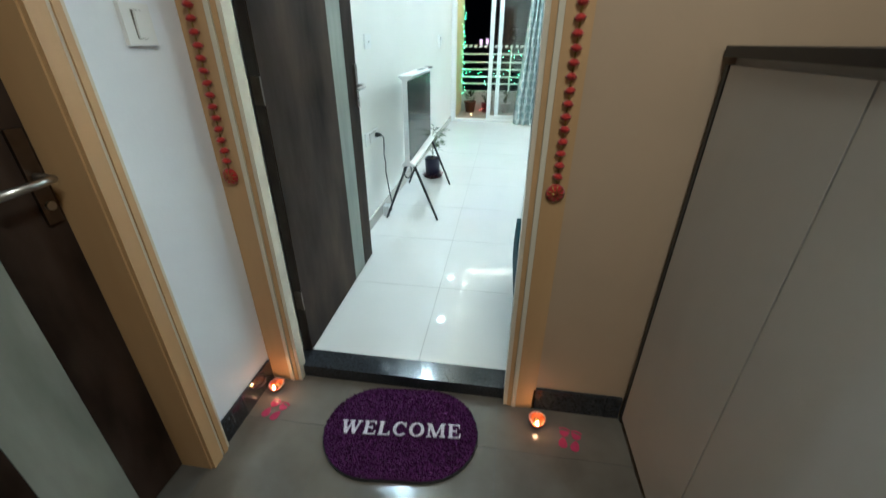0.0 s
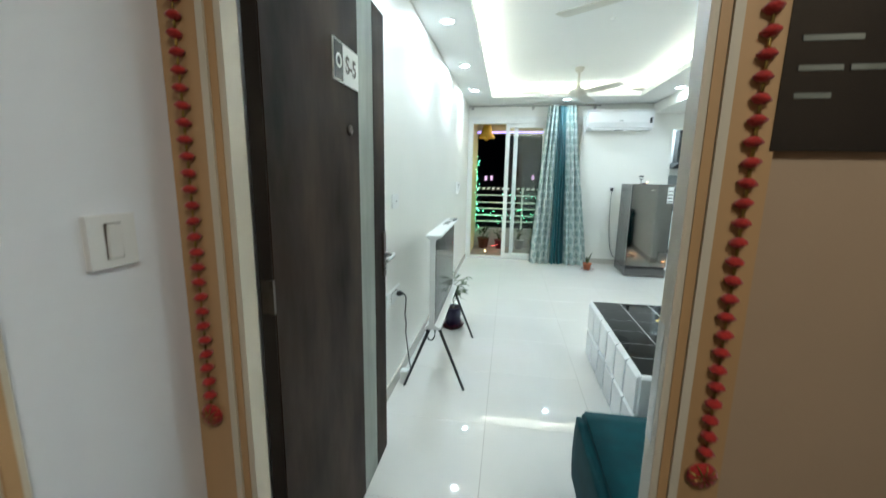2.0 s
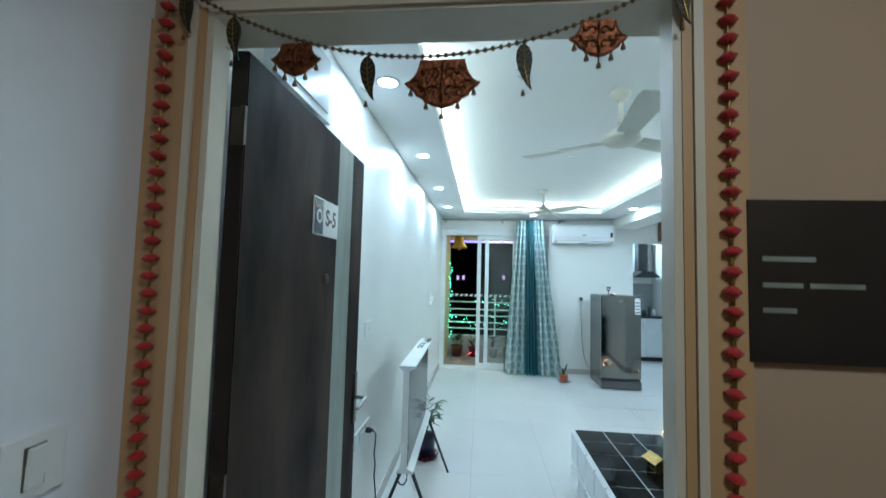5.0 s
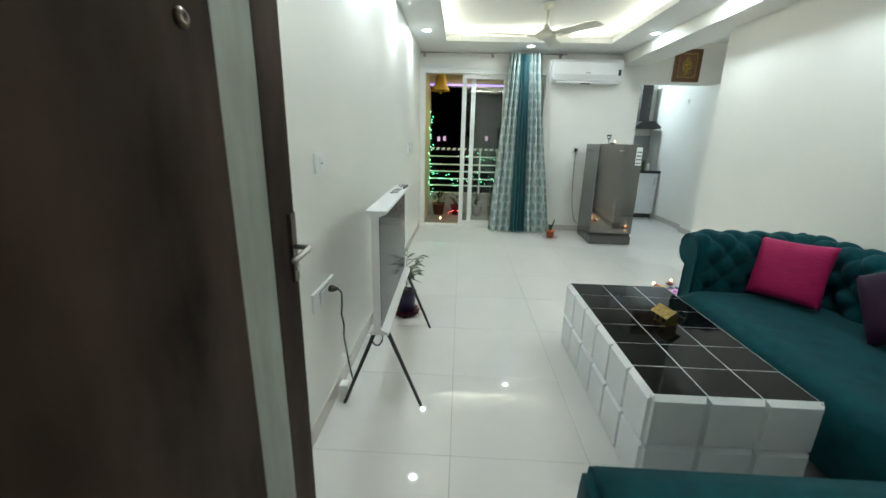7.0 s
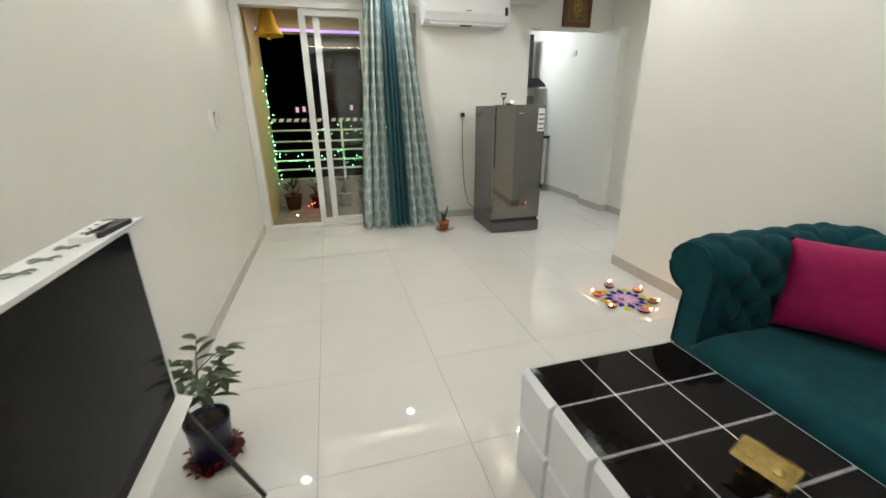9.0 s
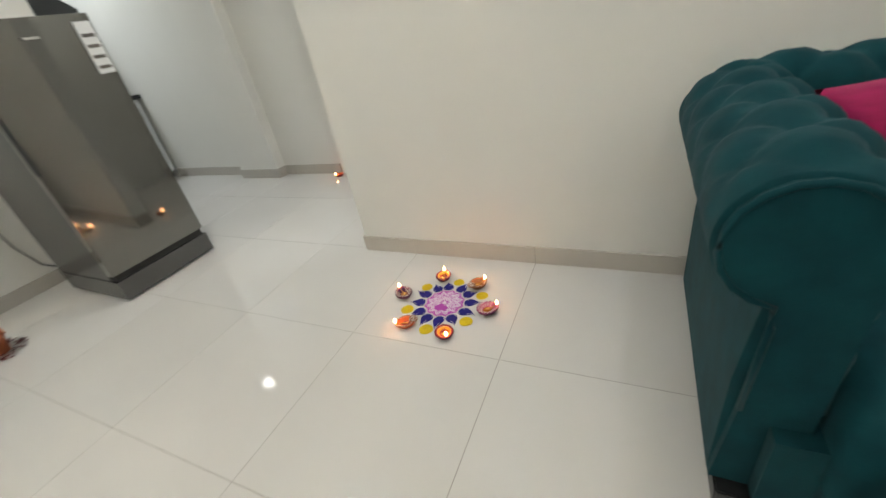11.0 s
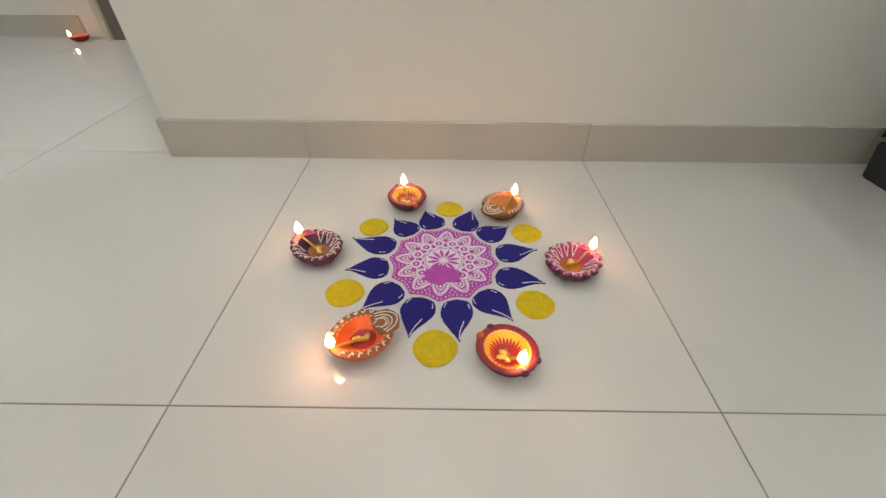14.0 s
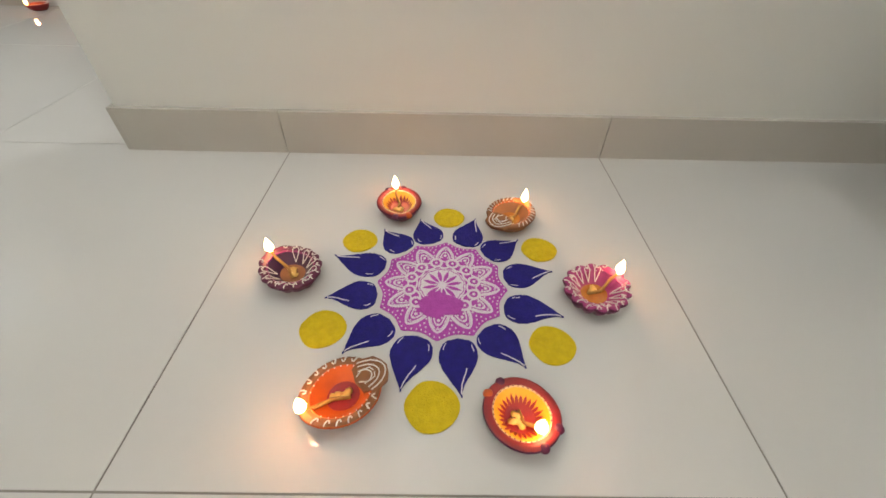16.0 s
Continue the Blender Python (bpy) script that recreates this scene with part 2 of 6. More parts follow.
M_BOARD = mat("black_name_board", (0.010, 0.009, 0.009), (0.016, 0.014, 0.013), 0.22)
M_PAPER = mat("cream_paper", (0.62, 0.52, 0.36), (0.58, 0.48, 0.32), 0.7, scale=30)
M_REDINK = mat("red_print", (0.42, 0.02, 0.02), (0.36, 0.02, 0.02), 0.6, scale=50)
M_YELINK = mat("yellow_print", (0.62, 0.36, 0.05), (0.55, 0.3, 0.04), 0.6, scale=50)
M_GREYINK = mat("grey_print", (0.10, 0.09, 0.08), (0.14, 0.12, 0.1), 0.6, scale=50)
M_WOODF = mat("carved_wood_frame", (0.14, 0.055, 0.02), (0.09, 0.035, 0.012), 0.4, scale=25, bump=0.3)
M_PICT = mat("dim_painting", (0.20, 0.10, 0.04), (0.10, 0.05, 0.025), 0.4, scale=30)
M_FOOT = mat("pink_footprint_powder", (0.42, 0.03, 0.11), (0.34, 0.02, 0.08), 0.85, scale=100)
M_CONC = mat("painted_parapet", (0.42, 0.41, 0.38), (0.34, 0.33, 0.30), 0.8, scale=8, bump=0.2)
M_BELL = mat("marigold_fabric", (0.55, 0.32, 0.02), (0.45, 0.24, 0.015), 0.8, scale=60, bump=0.8, bscale=150)
M_DARKBLDG = mat("dark_facade", (0.05, 0.05, 0.055), (0.035, 0.035, 0.04), 0.8, scale=2)
M_SILVER = mat("silver_metal", (0.70, 0.69, 0.66), (0.6, 0.59, 0.56), 0.25, 1.0, scale=40)


def curtain_material():
    """Grey satin with rows of round teal motifs, laid out along the unfolded cloth."""
    m = bpy.data.materials.new("patterned_satin")
    m.use_nodes = True
    n, l = m.node_tree.nodes, m.node_tree.links
    p = n["Principled BSDF"]
    uv = n.new("ShaderNodeUVMap")
    sep = n.new("ShaderNodeSeparateXYZ")
    l.new(uv.outputs[0], sep.inputs[0])

    def op(kind, a, b=None):
        o = n.new("ShaderNodeMath")
        o.operation = kind
        for i, v in enumerate((a, b)):
            if v is None:
                continue
            if isinstance(v, (int, float)):
                o.inputs[i].default_value = v
            else:
                l.new(v, o.inputs[i])
        return o.outputs[0]
    v = op("MULTIPLY", sep.outputs[1], 8.6)
    row = op("FLOOR", v)
    u = op("ADD", op("MULTIPLY", sep.outputs[0], 8.6), op("MULTIPLY", op("MODULO", row, 2.0), 0.5))
    du, dv = op("SUBTRACT", op("FRACT", u), 0.5), op("SUBTRACT", op("FRACT", v), 0.5)
    r = op("SQRT", op("ADD", op("MULTIPLY", du, du), op("MULTIPLY", dv, dv)))
    disc = op("LESS_THAN", r, 0.40)
    ring = op("GREATER_THAN", op("SINE", op("MULTIPLY", r, 55.0)), -0.2)
    ang = op("GREATER_THAN", op("SINE", op("MULTIPLY", op("ARCTAN2", du, dv), 12.0)), -0.5)
    fac = op("MULTIPLY", disc, op("ADD", op("MULTIPLY", op("MULTIPLY", ring, ang), 0.45), 0.5))
    mix = n.new("ShaderNodeMix")
    mix.data_type = "RGBA"
    mix.inputs[6].default_value, mix.inputs[7].default_value = (0.54, 0.60, 0.565, 1), (0.22, 0.325, 0.315, 1)
    l.new(fac, mix.inputs[0])
    l.new(mix.outputs[2], p.inputs["Base Color"])
    p.inputs["Roughness"].default_value, p.inputs["Sheen Weight"].default_value = 0.30, 0.1
    return m


M_CURT_B = curtain_material()

# ---- mesh helpers ----


def part(name, bm, material, parent=None, label="", smooth=False, bevel=0.0, segs=2):
    """Links a bmesh as one mesh object under a thing or a part."""
    if bevel:
        bmesh.ops.bevel(bm, geom=[e for e in bm.edges if len(e.link_faces) == 2 and e.calc_face_angle(0) > 0.6], offset=bevel, segments=segs, affect="EDGES", clamp_overlap=True)
    bmesh.ops.recalc_face_normals(bm, faces=bm.faces)
    me = bpy.data.meshes.new(name)
    bm.to_mesh(me)
    bm.free()
    if smooth:
        for f in me.polygons:
            f.use_smooth = True
    for mm in (material if isinstance(material, (list, tuple)) else [material]):
        me.materials.append(mm)
    ob = new(name, me)
    if parent:
        ob.parent = parent
    return tagged(ob, label)


def thing(name, label, category, at=(0, 0, 0), rz=0.0, group="", kind=""):
    ob = new(name)
    ob.empty_display_size = 0.05
    ob.matrix_world = pose(*at, 0, 0, rz)
    return tagged(ob, label, category, group, kind)


def bx(bm, x0, x1, y0, y1, z0, z1, m=None):
    vs = [bm.verts.new((x, y, z)) for z in (z0, z1) for y in (y0, y1) for x in (x0, x1)]
    for f in ((0, 2, 3, 1), (4, 5, 7, 6), (0, 1, 5, 4), (2, 6, 7, 3), (0, 4, 6, 2), (1, 3, 7, 5)):
        bm.faces.new([vs[i] for i in f])
    if m is not None:
        bmesh.ops.transform(bm, matrix=m, verts=vs)
    return vs


def box(*a):
    bm = bmesh.new()
    bx(bm, *a)
    return bm


def boxes(rows):
    bm = bmesh.new()
    for r in rows:
        bx(bm, *r)
    return bm


def lathe(prof, segs=20, at=(0, 0, 0), wob=None, bm=None, caps=True):
    """Turns a profile of (radius, height) round the upright axis."""
    bm = bm or bmesh.new()
    rings = []
    for r, z in prof:
        ring = []
        for i in range(segs):
            a = 2 * math.pi * i / segs
            k = wob(a, r, z) if wob else 1
            ring.append(bm.verts.new((at[0] + r * k * math.cos(a), at[1] + r * k * math.sin(a), at[2] + z)))
        rings.append(ring)
    for p, q in zip(rings, rings[1:]):
        for i in range(segs):
            j = (i + 1) % segs
            bm.faces.new((p[i], p[j], q[j], q[i]))
    if caps and prof[0][0] > 0.0005:
        bm.faces.new(rings[0][::-1])
    if caps and prof[-1][0] > 0.0005:
        bm.faces.new(rings[-1])
    bmesh.ops.remove_doubles(bm, verts=bm.verts, dist=0.00002)
    return bm


def tube(pts, r, segs=8, bm=None, taper=1.0):
    """A round rod through points."""
    bm = bm or bmesh.new()
    pts = [Vector(p) for p in pts]
    rings = []
    for i, p in enumerate(pts):
        d = (pts[min(i + 1, len(pts) - 1)] - pts[max(i - 1, 0)]).normalized()
        q = d.to_track_quat("Z", "Y")
        k = r * (1 + (taper - 1) * i / max(1, len(pts) - 1))
        rings.append([bm.verts.new(p + q @ Vector((k * math.cos(2 * math.pi * j / segs), k * math.sin(2 * math.pi * j / segs), 0))) for j in range(segs)])
    for a, b in zip(rings, rings[1:]):
        for j in range(segs):
            bm.faces.new((a[j], a[(j + 1) % segs], b[(j + 1) % segs], b[j]))
    bm.faces.new(rings[0][::-1])
    bm.faces.new(rings[-1])
    return bm


def prism(outline, depth, axis="z", at=(0, 0, 0), bm=None):
    """A flat outline given depth; axis is the way it is pushed."""
    bm = bm or bmesh.new()

    def place(u, v, w):
        p = {"z": (u, v, w), "y": (u, w, v), "x": (w, u, v)}[axis]
        return (p[0] + at[0], p[1] + at[1], p[2] + at[2])
    lo = [bm.verts.new(place(u, v, 0)) for u, v in outline]
    hi = [bm.verts.new(place(u, v, depth)) for u, v in outline]
    bm.faces.new(lo)
    bm.faces.new(hi[::-1])
    for i in range(len(lo)):
        j = (i + 1) % len(lo)
        bm.faces.new((lo[i], hi[i], hi[j], lo[j]))
    return bm


def strip(pts, width, z0, z1, bm):
    """A flat ribbon of the given width through points of the plan."""
    rows = []
    for i, (x, y) in enumerate(pts):
        ax, ay = pts[max(i - 1, 0)]
        bx_, by_ = pts[min(i + 1, len(pts) - 1)]
        d = Vector((bx_ - ax, by_ - ay)).normalized()
        ox, oy = -d.y * width / 2, d.x * width / 2
        rows.append([bm.verts.new((x + sx * ox, y + sx * oy, z)) for sx, z in ((1, z0), (1, z1), (-1, z1), (-1, z0))])
    for a, b in zip(rows, rows[1:]):
        for i in range(4):
            j = (i + 1) % 4
            bm.faces.new((a[i], a[j], b[j], b[i]))
    bm.faces.new(rows[0])
    bm.faces.new(rows[-1][::-1])


def text_bm(words, size, depth, bold=0.0):
    """Letters of the built-in font as a mesh, centred, lying flat."""
    cu = bpy.data.curves.new("letters", "FONT")
    cu.body, cu.size, cu.extrude, cu.offset = words, size, depth / 2, bold
    cu.align_x, cu.align_y = "CENTER", "CENTER"
    ob = new("letters", cu)
    bpy.context.view_layer.update()
    me = bpy.data.meshes.new_from_object(ob.evaluated_get(bpy.context.evaluated_depsgraph_get()))
    bm = bmesh.new()
    bm.from_mesh(me)
    bpy.data.objects.remove(ob)
    bpy.data.meshes.remove(me)
    return bm


def turned(bm, m):
    bmesh.ops.transform(bm, matrix=m, verts=bm.verts)
    return bm


def setting(name, bm, material, label, category, bevel=0.0):
    return tagged(part(name, bm, material, None, label, bevel=bevel), label, category, kind="structure")

# ---- the large structure ----
XR, YB, YD0, YD1 = 3.015, 6.35, 0.47, 0.60   # right wall, back wall, door wall (outer and inner face)
HF = -0.055                                   # corridor floor

setting("wall_left", box(-0.15, 0.0, YD1, YB + 0.12, -0.1, 2.75), M_WALL, "plain off-white painted living room wall", "wall")
setting("wall_right", box(XR, XR + 0.12, YD1, 4.45, -0.1, 2.75), M_WALL, "off-white painted wall behind the sofa, ending at the passage", "wall")
setting("wall_back", boxes([(0.0, 0.03, YB, YB + 0.12, -0.1, 2.75), (0.03, 1.80, YB, YB + 0.12, 2.25, 2.75), (1.80, 3.07, YB, YB + 0.12, -0.1, 2.75)]), M_WALL, "off-white wall with the balcony opening and the air conditioner", "wall")
setting("lintel", box(3.07, 4.12, YB, YB + 0.12, 2.10, 2.75), M_WALL, "off-white lintel over the kitchen opening", "lintel")
setting("wall_passage", boxes([(4.12, 4.24, 1.0, 8.3, -0.1, 2.75), (4.03, 4.12, 6.05, 6.52, -0.1, 2.10)]), M_WALL, "off-white passage and kitchen wall with a shallow pier", "wall")
setting("wall_passage_end", box(XR + 0.12, 4.12, 3.2, 3.3, -0.1, 2.75), M_WALL, "off-white wall closing the passage", "wall")
setting("wall_kitchen", boxes([(2.95, 4.12, 8.2, 8.3, -0.1, 2.75), (2.95, 3.07, YB + 0.12, 8.2, -0.1, 2.75)]), M_WALL, "white kitchen walls", "wall")
setting("wall_door", boxes([(-0.15, 0.07, YD0, YD1, -0.1, 2.75), (1.06, XR, YD0, YD1, -0.1, 2.75), (0.07, 1.06, YD0, YD1, 2.08, 2.75)]), [M_WALL], "wall round the entrance door, off-white inside", "wall")
setting("wall_door_outer", boxes([(0.0, 0.07, YD0 - 0.012, YD0, HF, 2.7), (1.06, 1.9, YD0 - 0.012, YD0, HF, 2.7), (0.07, 1.06, YD0 - 0.012, YD0, 2.08, 2.7)]), M_HALL, "beige plaster of the corridor round the entrance door", "wall")
setting("wall_hall_left", boxes([(-0.15, 0.005, 0.125, YD0 - 0.012, -0.1, 2.7), (-0.25, 0.005, -1.0, 0.125, 2.09, 2.7), (-0.15, 0.005, -2.4, -0.98, -0.1, 2.7)]), M_HALLW, "pale painted corridor wall beside the entrance", "wall")
setting("wall_hall_right", box(1.80, 1.92, -2.4, YD0 - 0.012, -0.1, 2.7), M_HALL, "beige corridor wall", "wall")
setting("wall_hall_end", box(-0.25, 1.92, -2.5, -2.4, -0.1, 2.7), M_HALL, "beige corridor end wall", "wall")
setting("ceiling_hall", box(-0.25, 1.92, -2.5, YD0, 2.7, 2.8), M_CEIL, "white corridor ceiling", "ceiling")

# false ceiling with a tray: a lip all round, a dark gap for the strip, the upper ceiling
x0, x1, y0, y1, zt = TRAY
ceil = boxes([(0.0, x0, YD1, YB, CEIL, CEIL + 0.06), (x1, XR, YD1, YB, CEIL, CEIL + 0.06), (x0, x1, YD1, y0, CEIL, CEIL + 0.06), (x0, x1, y1, YB, CEIL, CEIL + 0.06),
              (0.0, XR, YD1, YB, zt, zt + 0.1)])
setting("ceiling", ceil, M_CEIL, "white false ceiling with a lit recessed tray", "ceiling")
setting("ceiling_passage", box(XR, 4.24, 3.2, 8.3, 2.62, 2.75), M_CEIL, "plain white passage ceiling", "ceiling")
setting("beam", box(2.76, XR + 0.12, YD1, YB, 2.33, CEIL - 0.002), M_WALL, "white beam along the ceiling over the right wall", "beam", bevel=0.006)
cove = thing("cove_light", "warm white light strip hidden along the ceiling tray", "light strip")
for r in ((x0 - 0.075, x0 - 0.055, y0, y1), (x1 + 0.055, x1 + 0.075, y0, y1), (x0, x1, y0 - 0.075, y0 - 0.055), (x0, x1, y1 + 0.09, y1 + 0.11)):
    part("strip", box(*r, CEIL + 0.062, CEIL + 0.078), M_COVE, cove)

# floors
def tiles(parent, name, mat_, xs, ys, z, thick, joint=0.0021):
    """Lays tiles in the cells of a grid; whole tiles share one mesh."""
    shared = {}
    for a, b in zip(xs, xs[1:]):
        for c, d in zip(ys, ys[1:]):
            key = (round(b - a, 3), round(d - c, 3))
            w, h = (b - a - joint) / 2, (d - c - joint) / 2
            if w < 0.004 or h < 0.004:
                continue
            if key not in shared:
                ob = part(name, box(-w, w, -h, h, -thick, 0), mat_, parent, bevel=0.0007, segs=1)
                shared[key] = ob.data
            else:
                ob = new(name, shared[key])
                ob.parent = parent
            ob.location = ((a + b) / 2, (c + d) / 2, z)


def grid(lo, hi, origin, step=0.6):
    k = math.ceil((lo - origin) / step - 1e-6)
    cuts = [lo]
    while origin + k * step < hi - 1e-4:
        if origin + k * step > lo + 1e-4:
            cuts.append(origin + k * step)
        k += 1
    return cuts + [hi]


# doors: entrance frame
def door_frame(name, label, x_a, x_b, ztop, yf, depth, lo):
    """An upright frame: two jambs and a head, each with a moulded front."""
    ob = thing(name, label, "door frame", kind="structure")
    for s, xa, w in ((-1, x_a, 0.075), (1, x_b, 0.100)):
        j = bmesh.new()
        bx(j, min(xa, xa + s * w), max(xa, xa + s * w), yf, yf + 0.048, lo, ztop)
        bx(j, min(xa + s * 0.042, xa + s * w), max(xa + s * 0.042, xa + s * w), yf + 0.048, yf + depth, lo, ztop)
        part("jamb", j, M_FRAME, ob, bevel=0.004)
        for off, ww, pr, mm in ((0.014, 0.016, 0.0025, M_ARCH), (0.031, 0.015, 0.008, M_FRAME), (0.047, w - 0.047 + (0.016 if s > 0 else 0.0), 0.004, M_ARCH)):
            xm = xa + s * off
            part("moulding", box(min(xm, xm + s * ww), max(xm, xm + s * ww), yf - pr, yf - 0.0002, lo, ztop + off + 0.002), mm, ob, bevel=0.0015)
    part("head", box(x_a - 0.075, x_b + 0.085, yf + 0.001, yf + depth, ztop, ztop + 0.06), M_FRAME, ob, bevel=0.004)
    part("moulding", box(x_a, x_b, yf - 0.007, yf, ztop + 0.006, ztop + 0.026), M_FRAME, ob, bevel=0.003)
    part("moulding", box(x_a - 0.05, x_b + 0.05, yf - 0.010, yf, ztop + 0.034, ztop + 0.046), M_ARCH, ob, bevel=0.003)
    return ob


frame_1 = door_frame("door_frame_1", "cream moulded wooden frame round the open entrance door", 0.138, 0.975, 2.02, 0.450, 0.110, HF)
for zz in (1.08,):
    part("strike_plate", box(0.9745, 0.978, 0.47, 0.50, 0.86, 1.1), M_STEEL, frame_1, "steel strike plate")
part("door_trim", boxes([(0.006, 0.0685, 0.450, 0.458, HF, 2.02)]), M_ARCH, frame_1, "tan trim beside the frame", bevel=0.002)

# entrance door, standing open along the left wall; built closed-flat in its own axes, width along y
def flat_door(name, label, width, height, at, rz, handle_out=True):
    ob = thing(name, label, "door", at, rz, kind="structure")
    s0, s1 = width - 0.315, width - 0.15
    part("leaf", box(0.0, 0.036, 0.0, width, 0.0, height), M_DOOREDGE, ob)
    part("panel", box(0.036, 0.039, 0.002, s0, 0.002, height - 0.002), M_DOOR, ob, "dark mottled brown laminate panel")
    part("grey_strip", box(0.036, 0.0385, s0 + 0.002, s1 - 0.002, 0.002, height - 0.002), M_STRIP, ob, "light grey upright laminate strip")
    part("panel", box(0.036, 0.039, s1, width - 0.002, 0.002, height - 0.002), M_DOOR, ob, "dark mottled brown laminate panel")
    pl = part("lock_plate", box(0.039, 0.047, width - 0.045, width - 0.012, 0.895, 1.10), M_STEELD, ob, "dark steel lock plate", bevel=0.003)
    yk = width - 0.028
    part("door_handle", tube([(0.045, yk, 1.0), (0.075, yk, 1.0), (0.088, yk, 0.999), (0.092, yk - 0.02, 0.998), (0.092, yk - 0.12, 0.994)], 0.0085, 10), M_STEEL, pl, "bright steel lever handle", smooth=True)
    part("keyhole", turned(lathe([(0.0, 0), (0.010, 0), (0.010, 0.006), (0.0, 0.006)], 14), pose(0.047, yk, 0.935, 0, 90, 0)), M_STEEL, pl)
    for zz in (0.22, 1.02, 1.80):
        part("hinge", boxes([(0.006, 0.032, -0.002, 0.0, zz, zz + 0.085), (0.030, 0.041, -0.009, 0.0, zz, zz + 0.085)]), M_STEELD, ob, "dull steel hinge", bevel=0.002)
    return ob


door_1 = flat_door("door_1", "dark brown laminate entrance door standing open", 0.905, 2.012, (0.100, 0.565, 0.006), 0.6)
bm = bmesh.new()
turned(lathe([(0.016, 0), (0.017, 0.004), (0.012, 0.009), (0.007, 0.009), (0.006, 0.004)], 20, bm=bm), pose(0.039, 0.50, 1.503, 0, 90, 0))
part("peephole", bm, M_STEELD, door_1, "round dark steel peephole", smooth=True)
pl = part("number_plate", box(0.039, 0.043, 0.375, 0.585, 1.645, 1.765), M_WHITE, door_1, "black and white number plate", bevel=0.002)
part("dark_half", box(0.0432, 0.0442, 0.379, 0.447, 1.649, 1.761), M_BOARD, pl, "black half of the plate")
part("emblem", turned(lathe([(0.014, 0), (0.022, 0), (0.022, 0.001), (0.014, 0.001), (0.014, 0)], 22, caps=False), pose(0.0444, 0.413, 1.705, 0, 90, 0)), M_WHITE, pl, "round white emblem")
part("lettering", turned(text_bm("S-5", 0.075, 0.001, 0.0015), Matrix(((0, 0, 1, 0.0438), (1, 0, 0, 0.516), (0, 1, 0, 1.705), (0, 0, 0, 1)))), M_GREYINK, pl, "dark characters S-5")
setting("door_sill", box(0.07, 1.05, 0.478, 0.578, HF, 0.0), M_GRANITE, "polished black granite door sill", "sill", bevel=0.003)

# neighbour's closed door on the corridor's left
nd = thing("door_frame_2", "tan and cream moulded frame of the neighbouring door", "door frame", kind="structure")
for ya, yb in ((0.035, 0.122), (-0.985, -0.90)):
    part("jamb", box(-0.13, 0.018, ya, yb, HF, 2.09), M_ARCH, nd, bevel=0.004)
    part("facing", box(0.0182, 0.024, ya + 0.046 if ya > 0 else ya, yb if ya > 0 else yb - 0.046, HF, 2.09), M_FRAME, nd, "cream facing of the frame", bevel=0.002)
    lo, hi = (ya + 0.004, ya + 0.045) if ya > 0 else (yb - 0.045, yb - 0.004)
    part("moulding", box(-0.12, 0.030, lo, hi, HF, 2.06), M_ARCH, nd, bevel=0.006)
    lo, hi = (yb - 0.03, yb - 0.012) if ya > 0 else (ya + 0.012, ya + 0.03)
    part("moulding", box(0.0242, 0.029, lo, hi, HF, 2.08), M_ARCH, nd, bevel=0.002)
part("head", box(-0.13, 0.018, -0.9, 0.035, 2.0, 2.09), M_FRAME, nd, bevel=0.004)
door_2 = flat_door("door_2", "closed dark brown laminate door of the neighbouring flat", 0.935, 2.04, (-0.125, -0.9, HF + 0.006), 0)
setting("doorway_floor", box(-0.13, 0.005, -0.9, 0.035, HF - 0.05, HF - 0.001), M_GRANITE, "black granite sill of the neighbouring door", "sill")

# sliding balcony window
win = thing("window_1", "white sliding balcony door, one half open", "sliding door", kind="structure")
YW = YB - 0.012
part("window_frame", boxes([(0.03, 0.075, YW, YB + 0.11, 0.0, 2.25), (1.755, 1.80, YW, YB + 0.11, 0.0, 2.25), (0.075, 1.755, YW, YB + 0.11, 2.19, 2.25), (0.075, 1.755, YW, YB + 0.11, 0.0, 0.035)]), M_UPVC, win, bevel=0.003)
part("architrave", boxes([(0.004, 0.03, YW - 0.012, YW, 0.0, 2.29), (0.03, 1.83, YW - 0.012, YW, 2.25, 2.29)]), M_UPVC, win, bevel=0.003)
for xa, xb, yy in ((0.60, 1.24, YB + 0.02), (0.73, 1.755, YB + 0.066)):
    sash = part("sash", boxes([(xa, xa + 0.062, yy, yy + 0.035, 0.036, 2.188), (xb - 0.062, xb, yy, yy + 0.035, 0.036, 2.188), (xa + 0.062, xb - 0.062, yy, yy + 0.035, 2.128, 2.188), (xa + 0.062, xb - 0.062, yy, yy + 0.035, 0.036, 0.096)]), M_UPVC, win, bevel=0.003)
    g = part("pane", box(xa + 0.06, xb - 0.06, yy + 0.014, yy + 0.020, 0.094, 2.13), M_GLASS, sash)
    g.visible_shadow = False
part("sash_latch", box(0.615, 0.645, YB + 0.005, YB + 0.02, 1.0, 1.12), M_UPVC, win, bevel=0.003)

# balcony
setting("balcony_wall", boxes([(-0.10, 0.05, YB + 0.12, 7.75, -0.2, 2.6), (1.95, 2.1, YB + 0.12, 7.75, -0.2, 2.6)]), M_BALC, "yellowish plastered balcony side walls", "wall")
setting("balcony_ceiling", boxes([(0.05, 1.95, YB + 0.12, 7.75, 2.42, 2.6), (0.05, 1.95, 7.55, 7.75, 2.16, 2.42)]), M_BALC, "plastered balcony ceiling and front beam", "ceiling")
setting("lilac_strip", box(0.05, 1.95, 7.535, 7.549, 2.165, 2.19), M_LILAC, "lilac light strip along the balcony beam", "light strip")
setting("parapet", box(0.05, 1.95, 7.55, 7.70, -0.15, 0.36), M_CONC, "low painted parapet under the railing", "parapet", bevel=0.01)
